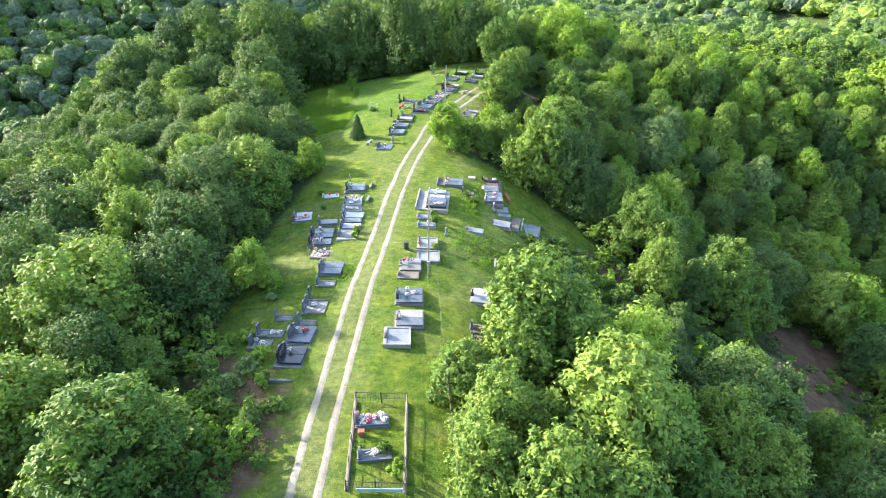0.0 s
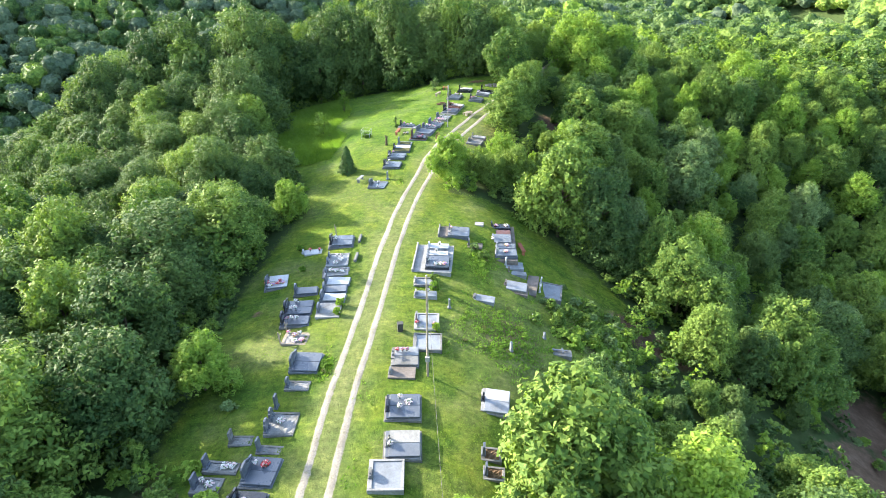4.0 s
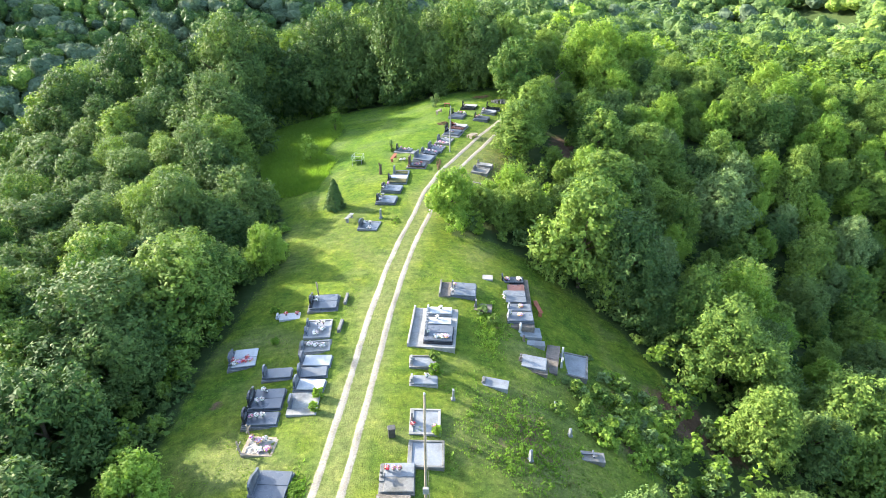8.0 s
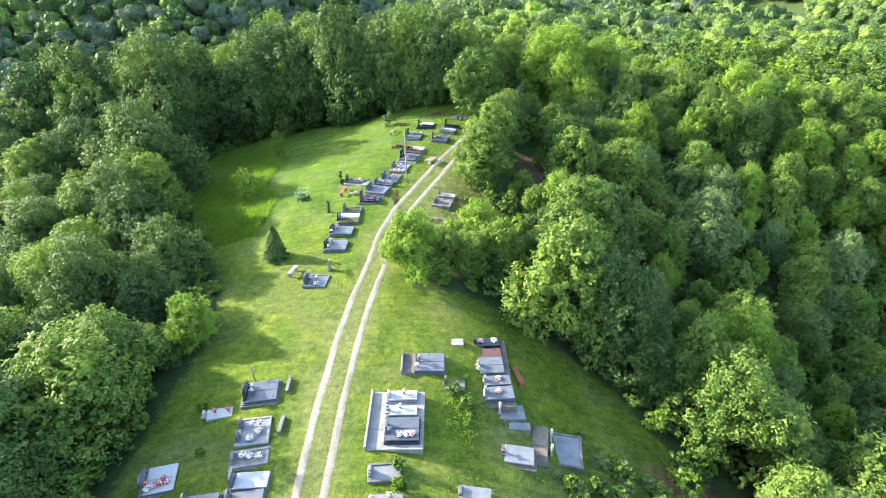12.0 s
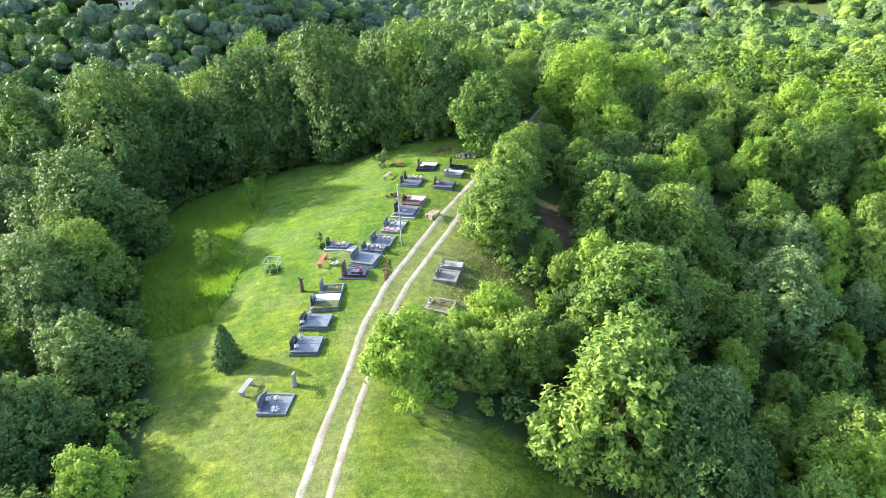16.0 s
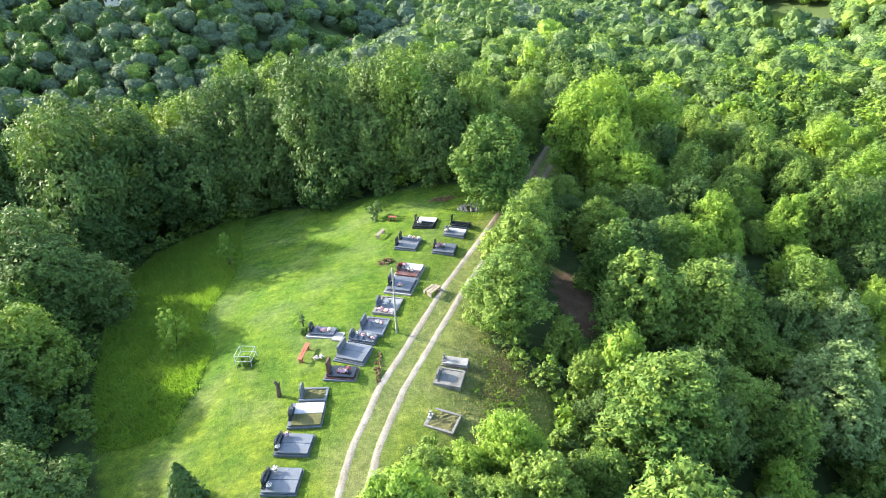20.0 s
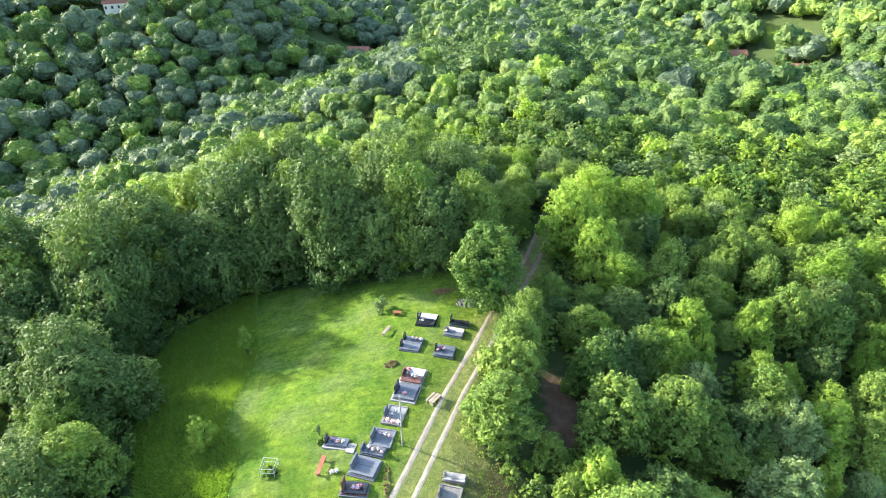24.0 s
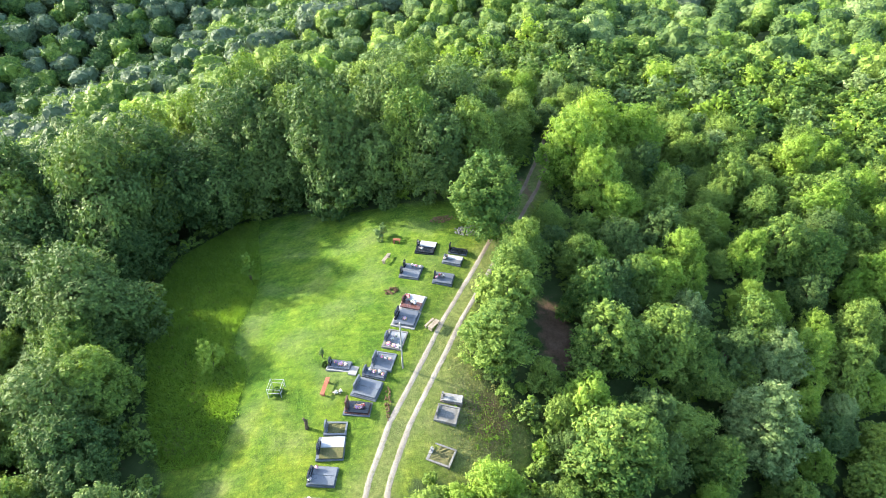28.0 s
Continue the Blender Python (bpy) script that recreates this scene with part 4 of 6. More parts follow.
k9 = np.repeat(np.arange(len(wx)), 14)
blades(wx[k9] + rg.normal(0, 0.32, len(k9)), wy[k9] + rg.normal(0, 0.32, len(k9)), rg.uniform(0.05, 0.17, len(k9)), 1.0, 69, LEAF_TALL, "weed_stalks", "uneven unmown weeds", 0.05)
wx, wy = wx[::4], wy[::4]
woods("weeds", wx, wy, rg.uniform(0.08, 0.32, len(wx)), rg.uniform(0.2, 0.45, len(wx)), 60, 0.1, [(LEAF_TALL, 0.6), (LEAF_LIGHT, 0.22), (LEAF_STRAW, 0.18)], "leafy weeds and unmown grass", 65, 3)


def shrub(x, y, h, r, material, label, count=260, size=0.2, z=None):
    root = new("shrub")
    root.matrix_world = pose(x, y, ground_z(x, y) if z is None else z, 0, 0, x * 50 % 360)
    c = new("crown", crown_mesh("crown", int(abs(x * 10 + y)), h, r, 5, count, size, material, 0.08))
    bm = bmesh.new()
    for k in range(4):
        rod(bm, (0, 0, -0.15), (r * 0.4 * math.cos(k * 1.6), r * 0.4 * math.sin(k * 1.6), h * 0.6), 0.03, 0.012, 5)
    t_ = part("stem", bm, BARK, root)
    c.parent = root
    return tagged(root, label, "shrub", "shrubs among the graves")


for x, y, h, r, mat, label in ((-2.45, 17.9, 1.3, 0.55, LEAF_LIGHT, "bright green young shrub inside the fence"), (-3.1, 19.5, 0.9, 0.45, LEAF_MID, "small shrub growing on a grave"), (-1.65, 102.5, 1.9, 0.9, LEAF_GREY, "rounded grey-green bush in the meadow"),
                               (-10.2, 83.2, 0.7, 0.5, LEAF_MID, "young shrub inside a metal frame"), (-0.95, 49.0, 0.8, 0.4, LEAF_MID, "dark green shrub on a grave"), (-0.9, 47.6, 0.9, 0.45, LEAF_LIGHT, "green shrub on a grave"), (-0.7, 42.6, 0.6, 0.32, LEAF_LIGHT, "small shrub on a grave"),
                               (-7.95, 45.4, 0.75, 0.38, LEAF_LIGHT, "bright shrub at a grave's foot"), (-8.0, 44.3, 0.6, 0.32, LEAF_LIGHT, "low bright shrub at a grave's foot"), (10.9, 50.0, 0.45, 0.3, LEAF_GREY, "pale flowering shrub beside a grave"), (10.6, 53.6, 0.4, 0.32, LEAF_GREY, "pale flowering shrub beside a double grave"),
                               (8.1, 49.9, 0.4, 0.32, LEAF_GREY, "pale flowering shrub by a stone kerb"), (12.6, 52.0, 0.6, 0.5, LEAF_LIGHT, "bright yellow-green bush in the grass"), (2.6, 55.0, 0.6, 0.5, LEAF_GREY, "pale weeds over an old grave"),
                               (3.3, 54.0, 0.7, 0.6, LEAF_MID, "leafy weeds over an old grave"), (-13.0, 55.0, 0.5, 0.35, LEAF_LIGHT, "small bright shrub in the grass"), (-12.0, 51.2, 0.4, 0.3, LEAF_LIGHT, "small bright shrub near a grave"), (-6.4, 85.4, 0.5, 0.35, LEAF_MID, "low shrub at a grave's head"),
                               (-16.8, 88.0, 3.6, 1.5, LEAF_LIGHT, "slender young tree with bright leaves in the meadow"), (-15.6, 100.2, 3.6, 1.0, LEAF_LIGHT, "young sapling standing in the meadow"), (-6.6, 86.3, 1.5, 0.25, LEAF_GREY, "thin bare shrub behind a grave")):
    shrub(x, y, h, r, mat, label, int(420 + 500 * r) if h < 2.5 else 2600, 0.15 + 0.06 * r if h < 2.5 else 0.15)


def conifer(x, y, h, r):
    """A small fir: drooping whorls of needles on a straight stem."""
    root = new("fir_tree")
    root.matrix_world = pose(x, y, ground_z(x, y))
    rng = np.random.RandomState(5)
    pts, nor = [], []
    for k in range(2600):
        f = rng.uniform(0, 1) ** 1.4
        a = rng.uniform(0, 6.28)
        rr = r * (1 - f) ** 0.72 * (0.82 + 0.18 * math.cos(9 * a + 40 * f)) * rng.uniform(0.7, 1.0) + 0.03
        pts.append((rr * math.cos(a), rr * math.sin(a), h * (0.04 + 0.96 * f)))
        nor.append((math.cos(a), math.sin(a), 0.3))
    v = leaf_sprays(np.array(pts), np.array(nor), rng.uniform(0.12, 0.24, 2600), rng, 0.4)
    c = new("crown", raw_mesh("crown", v, np.arange(len(v)).reshape(-1, 3), LEAF_FIR))
    c.parent = root
    part("trunk", rod(bmesh.new(), (0, 0, -0.3), (0, 0, h * 0.95), 0.09, 0.015, 7), BARK, root)
    return tagged(root, "small dark conical fir standing in the meadow", "fir tree")


conifer(-11.1, 72.3, 3.1, 1.2)



# ---- graves ----
def bars(bm, x, y0, y1, z0, z1, n, rng):
    """Lines of unreadable writing, as thin raised bars on a face that looks along x."""
    for i in range(n):
        z = z1 - (z1 - z0) * (i + 0.5) / n
        m = rng.uniform(0.02, 0.12) * (y1 - y0)
        box(bm, x, x + 0.006, y0 + m, y1 - m, z - 0.016, z + 0.016)
    return bm


def headstone_outline(kind, w, h):
    a = w / 2
    if kind == "arch":
        pts = [(-a, 0), (a, 0), (a, h * 0.72)] + [(a * math.cos(t), h * 0.72 + h * 0.28 * math.sin(t)) for t in np.linspace(0.25, 2.9, 8)] + [(-a, h * 0.72)]
    elif kind == "wave":
        pts = [(-a, 0), (a, 0), (a, h * 0.6), (a * 0.6, h * 0.66), (a * 0.25, h * 0.8), (-a * 0.1, h * 0.97), (-a * 0.5, h), (-a * 0.85, h * 0.94), (-a, h * 0.8)]
    elif kind == "shoulder":
        pts = [(-a, 0), (a, 0), (a, h * 0.7), (a * 0.7, h * 0.72), (a * 0.55, h * 0.95), (0, h), (-a * 0.55, h * 0.95), (-a * 0.7, h * 0.72), (-a, h * 0.7)]
    elif kind == "point":
        pts = [(-a, 0), (a, 0), (a * 0.9, h * 0.75), (a * 0.5, h * 0.95), (0, h), (-a * 0.5, h * 0.95), (-a * 0.9, h * 0.75)]
    else:
        pts = [(-a, 0), (a, 0), (a, h * 0.97), (a * 0.96, h), (-a * 0.96, h), (-a, h * 0.97)]
    return pts


def headstone(parent, kind, x, y, w, h, z, mat, seed, writing=True):
    """An upright stone whose face looks along x; cross has arms."""
    rng = random.Random(seed)
    if kind == "cross":
        bm = boxes((-0.06, 0.06, -0.07, 0.07, 0, h), (-0.055, 0.055, -w / 2, -0.07, h * 0.62, h * 0.76), (-0.055, 0.055, 0.07, w / 2, h * 0.62, h * 0.76), bev=0.008)
    else:
        bm = outline_slab(headstone_outline(kind, w, h), -0.06, 0.06)
        bmesh.ops.rotate(bm, verts=bm.verts[:], cent=(0, 0, 0), matrix=Matrix.Rotation(radians(90), 3, "Z"))
    lean = rng.uniform(-0.02, 0.02)
    bmesh.ops.rotate(bm, verts=bm.verts[:], cent=(0, 0, 0), matrix=Matrix.Rotation(lean, 3, "Y"))
    bmesh.ops.translate(bm, verts=bm.verts[:], vec=(x, y, z))
    hs = part("headstone", bm, mat, parent)
    part("headstone_base", boxes((x - 0.13, x + 0.13, y - w * 0.56, y + w * 0.56, z - 0.08, z + 0.07), bev=0.012), mat, parent)
    if writing and kind != "cross" and h > 0.6:
        part("inscription", bars(bmesh.new(), x + 0.064, y - w * 0.36, y + w * 0.36, z + h * 0.25, z + h * 0.62, 4, rng), MARBLE_GREY, hs)
    return hs


def grave(x, y, length, width, yaw, label, kind="slab", slabs=1, top=GRANITE_GREY, base=CONCRETE, fill=GRAVEL, head="rect", head_mat=None, head_w=0.6, head_h=0.9,
          heads=1, rise=0.3, pad=0.0, pad_mat=CONCRETE, sink=0.45, floor=None, head_off=0.14, step=0.09, writing=True, tops=None):
    """A grave whose head lies towards -x: plinth, slabs or kerbs with a filling, and headstones."""
    root = new("grave")
    gz = ground_z(x, y) if floor is None else floor
    rise *= 0.64
    # old graves have settled a little with the slope
    sl = 0.0 if floor is not None else math.degrees(math.atan(ground_z(x + 0.8, y) - ground_z(x - 0.8, y)) / 1.6) * 0.25
    root.matrix_world = pose(x, y, gz, 0, 0, yaw) @ pose(0, 0, 0, 0, -sl, 0)
    a, b = length / 2, width / 2
    seed = int(abs(x * 131 + y * 17)) % 9973
    rng = random.Random(seed)
    if pad > 0:
        part("pad", boxes((-a - pad, a + pad * 0.7, -b - pad, b + pad, -sink, 0.06), bev=0.015), pad_mat, root)
    if kind == "slab":
        part("plinth", boxes((-a, a, -b, b, -sink, rise * 0.55), bev=0.015), base, root)
        part("body", boxes((-a + step, a - step, -b + step, b - step, rise * 0.55, rise * 0.85), bev=0.01), top if top is not MARBLE_WHITE else base, root)
        n, gap = slabs, 0.02
        w = (2 * b - 2 * step * 0.6 - gap * (n - 1)) / n
        for i in range(n):
            y0 = -b + step * 0.6 + i * (w + gap)
            part("cover_slab", boxes((-a + 0.26, a - step * 0.6, y0, y0 + w, rise * 0.85, rise * 0.85 + 0.09), bev=0.018), tops[i] if tops else top, root)
        part("head_ledge", boxes((-a + step * 0.6, -a + 0.255, -b + step * 0.6, b - step * 0.6, rise * 0.85, rise * 0.85 + 0.05), bev=0.01), base if top is MARBLE_WHITE else top, root)
        zt = rise * 0.85 + 0.05
    elif kind == "frame":
        k = 0.15
        for r in ((-a, a, -b, -b + k), (-a, a, b - k, b), (-a, -a + k + 0.08, -b + k, b - k), (a - k, a, -b + k, b - k)):
            part("kerb", boxes((*r, -sink, rise * 0.8 + rng.uniform(-0.015, 0.015)), bev=0.015), base, root)
        bm = bmesh.new()
        n1, n2 = 9, 7
        vs = [[bm.verts.new((-a + k + (2 * a - 2 * k) * i / n1, -b + k + (2 * b - 2 * k) * j / n2, rise * 0.5 + rng.uniform(-0.03, 0.05))) for j in range(n2 + 1)] for i in range(n1 + 1)]
        for i in range(n1):
            for j in range(n2):
                bm.faces.new((vs[i][j], vs[i + 1][j], vs[i + 1][j + 1], vs[i][j + 1]))
        part("filling", bm, fill, root)
        zt = rise * 0.8
    elif kind == "tray":
        # a frame whose inner plate is a plain sunk slab
        k = 0.14
        for r in ((-a, a, -b, -b + k), (-a, a, b - k, b), (-a, -a + k + 0.1, -b + k, b - k), (a - k, a, -b + k, b - k)):
            part("kerb", boxes((*r, -sink, rise), bev=0.015), base, root)
        part("cover_slab", boxes((-a + k + 0.102, a - k - 0.002, -b + k + 0.002, b - k - 0.002, -sink * 0.5, rise - 0.06), bev=0.004), top, root)
        zt = rise
    else:
        part("cover_slab", boxes((-a, a, -b, b, -sink, rise), bev=0.02), top, root)
        zt = rise
    if head:
        hm = head_mat or top
        for i in range(heads):
            yo = 0 if heads == 1 else (i - (heads - 1) / 2) * width / heads
            headstone(root, head, -a + head_off, yo, head_w, 0.84 * head_h * (1 if i % 2 == 0 else 0.92), zt, hm, seed + i, writing)
    return tagged(root, label, "grave", "graves of the cemetery")


def on_grave(x, y, yaw, dx, dy):
    c, s = math.cos(radians(yaw)), math.sin(radians(yaw))
    return x + dx * c - dy * s, y + dx * s + dy * c


DK, BK, GY, WH, MG, BR = GRANITE_DARK, GRANITE_BLACK, GRANITE_GREY, MARBLE_WHITE, MARBLE_GREY, GRANITE_BROWN
CO, CL, CB = CONCRETE, CONCRETE_LIGHT, CONCRETE_BROWN
grave(-10.02, 27.76, 1.75, 1.89, -4.8, "black polished double grave with a wavy headstone on a concrete pad", slabs=2, top=BK, base=DK, head='wave', head_w=1.5, head_h=1.05, pad=0.16, pad_mat=CO, rise=0.34)
grave(-9.84, 30.03, 1.78, 1.93, -6.5, "dark granite double grave with red flowers on its cover", slabs=2, top=DK, base=GY, head='wave', head_w=1.3, head_h=0.95, pad=0.1, rise=0.34)
grave(-12.65, 29.41, 1.59, 1.1, -5.6, "concrete kerbed grave filled with gravel, with a small dark headstone", kind='frame', base=CO, head='rect', head_mat=DK, head_w=0.55, head_h=0.85, rise=0.3)
grave(-12.23, 30.58, 1.97, 0.81, -7.6, "concrete kerbed grave filled with gravel, with a slim grey headstone", kind='frame', base=CO, head='rect', head_mat=DK, head_w=0.5, head_h=0.9, rise=0.3)
grave(-11.7, 32.47, 1.37, 0.75, -1.8, "low sunken grave of rubble with a grey headstone", kind='frame', base=CO, head='rect', head_mat=CO, head_w=0.45, head_h=0.9, rise=0.14)
grave(-9.82, 31.63, 1.51, 0.61, -5.4, "low sunken grave of pale rubble with a slim headstone", kind='frame', base=CO, head='rect', head_mat=GY, head_w=0.4, head_h=0.95, rise=0.14)
grave(-9.56, 33.46, 1.75, 1.82, -1.8, "concrete kerbed double grave with gravel and two dark headstones", kind='frame', base=CO, head='shoulder', head_mat=DK, heads=2, head_w=0.62, head_h=0.95, rise=0.3)
grave(-9.33, 36.77, 1.55, 0.89, -3.0, "low grey kerbed grave overgrown at the edge", kind='frame', base=CO, fill=GRAVEL, head='arch', head_mat=DK, head_w=0.5, head_h=0.75, rise=0.2)
grave(-9.17, 38.83, 1.95, 1.95, -4, "dark grey granite double grave with a wavy headstone", slabs=2, top=DK, base=GY, head='wave', head_w=1.4, head_h=0.95, rise=0.3)
grave(-10.52, 41.75, 1.8, 1.4, -5, "kerbed grave of wooden boards with pale gravel and flowers", kind='frame', base=WOOD, fill=GRAVEL, head=None, rise=0.22)
grave(-10.97, 43.72, 2.09, 1.12, 1.7, "dark granite grave with a black headstone and pale flowers", top=DK, base=GY, head='arch', head_mat=BK, head_w=0.8, head_h=0.95, rise=0.36, pad=0.06)
grave(-11.04, 45.37, 2.1, 1.8, 2, "dark grey granite double grave with flower vases", slabs=2, top=DK, base=DK, head='wave', head_mat=BK, head_w=1.3, head_h=0.95, rise=0.34)
grave(-8.68, 44.79, 1.78, 1.89, 0.6, "pale concrete grave with shrubs growing at its foot", kind='low', top=CL, head='arch', head_mat=DK, head_w=0.8, head_h=0.7, rise=0.22)
grave(-8.61, 46.37, 1.95, 1.05, -3.3, "white marble covered grave on a grey granite plinth", top=WH, base=GY, head='arch', head_mat=DK, head_w=0.75, head_h=0.75, rise=0.36)
grave(-8.65, 47.54, 1.93, 1.01, 4.5, "grey granite grave with a dark rounded headstone", top=GY, base=GY, head='arch', head_mat=DK, head_w=0.75, head_h=0.75, rise=0.36)
grave(-8.63, 48.65, 2.07, 1.14, -1.6, "white marble covered grave on a blue-grey plinth", top=WH, base=GY, head='arch', head_mat=DK, head_w=0.75, head_h=0.75, rise=0.36)
grave(-10.95, 47.73, 1.86, 1.02, 4.5, "grey granite grave with a dark pointed headstone", top=GY, base=GY, head='point', head_mat=DK, head_w=0.8, head_h=0.8, rise=0.3, pad=0.06)
grave(-13.8, 49.81, 1.86, 1.91, 7.1, "white covered double grave heaped with wreaths and flowers", slabs=2, top=WH, base=GY, head='wave', head_mat=DK, head_w=1.2, head_h=0.85, rise=0.3, pad=0.06)
grave(-8.99, 50.31, 1.98, 1.2, 6.5, "kerbed concrete grave filled with gravel", kind='frame', base=CL, head='arch', head_mat=GY, head_w=0.6, head_h=0.5, rise=0.26, pad=0.14)
grave(-9.15, 52.25, 1.85, 2.07, 3.0, "concrete double grave with a sunk grey plate and vases", kind='tray', top=MG, base=CL, head='arch', head_mat=DK, heads=2, head_w=0.5, head_h=0.6, rise=0.3)
grave(-11.51, 54.28, 1.78, 0.83, 5.0, "thin white slab grave with a small white headstone", kind='low', top=WH, head='rect', head_mat=WH, head_w=0.4, head_h=0.3, rise=0.14, head_off=-0.12)
grave(-9.26, 55.38, 2.1, 1.88, 2.7, "dark granite double grave with a black headstone", slabs=2, top=DK, base=DK, head='wave', head_mat=BK, head_w=1.3, head_h=0.9, rise=0.36, pad=0.1)
grave(-3.13, 29.54, 1.9, 2.04, 2.1, "concrete double grave with a pale sunk plate", kind='tray', top=MG, base=CL, head='shoulder', head_mat=CO, head_w=0.55, head_h=0.4, rise=0.42)
grave(-2.39, 31.68, 2.03, 1.99, 2.7, "grey granite cover on a concrete double plinth", tops=(GY, CL), slabs=2, top=GY, base=CL, head='point', head_mat=CO, head_w=0.5, head_h=0.45, rise=0.38, pad=0.08)
grave(-2.54, 34.59, 2.11, 2.04, 1.9, "dark blue granite double grave with white flowers", slabs=2, top=DK, base=CO, head='rect', head_mat=BK, head_w=0.9, head_h=0.55, rise=0.36, pad=0.06)
grave(-2.69, 39.25, 1.87, 1.94, 1.5, "concrete double grave with a white tiled half and mossy half", tops=(CO, MG), slabs=2, top=CO, base=CO, head='cross', head_mat=CO, head_w=0.5, head_h=0.6, rise=0.36)
grave(-2.81, 37.7, 1.75, 1.07, -0.8, "worn brown concrete grave slab", kind='low', top=CB, head='point', head_mat=CO, head_w=0.45, head_h=0.45, rise=0.22)
grave(-1.24, 40.95, 2.0, 1.9, 0, "pale grey concrete double grave slab", kind='tray', top=MG, base=CO, head=None, rise=0.3)
grave(-1.37, 43.39, 1.8, 2.0, 0, "concrete double grave with a pale plate and a shrub", kind='tray', top=MG, base=CL, head='rect', head_mat=CO, head_w=0.35, head_h=0.9, rise=0.26)
grave(-1.56, 46.77, 1.79, 0.88, 0.8, "grey stone grave slab with a light kerb", top=MG, base=CL, head='rect', head_mat=CL, head_w=0.5, head_h=0.35, rise=0.26)
grave(-1.68, 48.56, 1.75, 1.21, 1.7, "grey slab grave with two small shrubs", kind='tray', top=MG, base=CO, head='shoulder', head_mat=CL, head_w=0.5, head_h=0.5, rise=0.3)
grave(-0.66, 51.27, 2.0, 1.8, -4, "dark polished double grave with white wreaths", slabs=2, top=DK, base=BK, head='rect', head_mat=DK, head_w=0.7, head_h=0.6, rise=0.42, floor=0.235)
grave(-0.69, 52.74, 1.9, 0.85, -3, "white marble single grave on a paved platform", top=WH, base=MG, head='cross', head_mat=MG, head_w=0.4, head_h=0.55, rise=0.3, floor=0.235)
grave(-0.64, 54.0, 1.9, 0.9, -3, "pale marble single grave on a paved platform", top=WH, base=MG, head='arch', head_mat=WH, head_w=0.4, head_h=0.5, rise=0.3, floor=0.235)
grave(1.18, 57.18, 2.0, 1.85, -4, "blue-grey granite double grave with a black headstone", slabs=2, top=GY, base=DK, head='cross', head_mat=GY, head_w=0.5, head_h=0.9, rise=0.3)
grave(2.61, 55.56, 1.39, 0.98, -7.2, "old overgrown concrete grave slab", kind='low', top=CB, head='rect', head_mat=CO, head_w=0.3, head_h=0.7, rise=0.1)
grave(5.27, 60.1, 1.95, 1.0, 0, "black granite grave with pink flowers", floor=-1.05, top=BK, base=BK, head='rect', head_mat=BK, head_w=0.5, head_h=0.6, rise=0.35)
grave(5.2, 59.0, 1.9, 0.95, 0, "low brown stone grave slab", floor=-1.05, kind='low', top=BR, head=None, rise=0.32)
grave(5.2, 57.65, 1.9, 1.7, -2, "blue-grey granite double grave with white vases", floor=-1.05, slabs=2, top=GY, base=DK, head='rect', head_mat=MG, head_w=0.3, head_h=0.5, rise=0.4)
grave(5.45, 56.15, 1.85, 1.0, -1, "blue-grey granite grave with pink flowers", floor=-1.05, top=GY, base=DK, head='rect', head_mat=MG, head_w=0.3, head_h=0.5, rise=0.4)
grave(5.4, 55.0, 2.0, 1.25, 0, "dark blue-grey granite grave with pink flowers", floor=-1.05, top=GY, base=DK, head='arch', head_mat=MG, head_w=0.45, head_h=0.7, rise=0.4)
grave(6.0, 54.03, 1.75, 1.17, -0.3, "pale concrete grave slab", kind='low', top=MG, head='arch', head_mat=WH, head_w=0.4, head_h=0.9, rise=0.3)
grave(6.19, 53.06, 1.75, 0.6, -3, "narrow pale stone slab beside a grave kerb", kind='low', top=MG, head='rect', head_mat=CB, head_w=0.25, head_h=0.6, rise=0.22)
grave(5.84, 50.65, 2.0, 1.4, -11, "grey granite cover on a brown concrete pad", top=MG, base=CB, head='cross', head_mat=CB, head_w=0.4, head_h=0.6, rise=0.34, pad=0.15, pad_mat=CB)
grave(9.04, 51.99, 2.1, 2.5, -12, "large grey stone double grave with two white headstones", kind='tray', top=MG, base=CO, head='arch', head_mat=WH, heads=2, head_w=0.45, head_h=1.05, rise=0.4, sink=1.2)
grave(2.99, 47.56, 1.75, 0.85, -10.6, "low pale concrete grave slab in the grass", kind='low', top=MG, head='rect', head_mat=CO, head_w=0.5, head_h=0.2, rise=0.3)
grave(8.53, 43.46, 1.75, 0.76, -4.3, "weathered slab grave with a cross lying on it", kind='low', top=CO, head=None, rise=0.25)
grave(3.08, 36.03, 1.83, 2.11, -7.2, "white concrete covered double grave", tops=(MG, WH), slabs=2, top=WH, base=CL, head='cross', head_mat=BK, head_w=0.4, head_h=0.6, rise=0.45)
grave(2.64, 30.52, 1.21, 0.95, -3.9, "dark stone framed grave at the edge of the bushes", kind='frame', base=CO, fill=EARTH, head='rect', head_mat=DK, head_w=0.4, head_h=0.8, rise=0.3)
grave(2.58, 31.85, 1.2, 1.0, -5, "small dark grave by the bushes", kind='frame', base=CO, fill=EARTH, head='rect', head_mat=DK, head_w=0.4, head_h=0.8, rise=0.3)
grave(-4.09, 21.75, 2.0, 1.0, 6, "grey granite grave heaped with wreaths, inside a fenced plot", top=GY, base=GY, head='point', head_mat=GY, head_w=0.5, head_h=0.8, rise=0.3)
grave(-3.7, 19.29, 1.9, 0.85, 7, "grey framed grave with gravel and a shrub, inside a fenced plot", kind='frame', base=GY, head='point', head_mat=GY, head_w=0.6, head_h=0.7, rise=0.28)
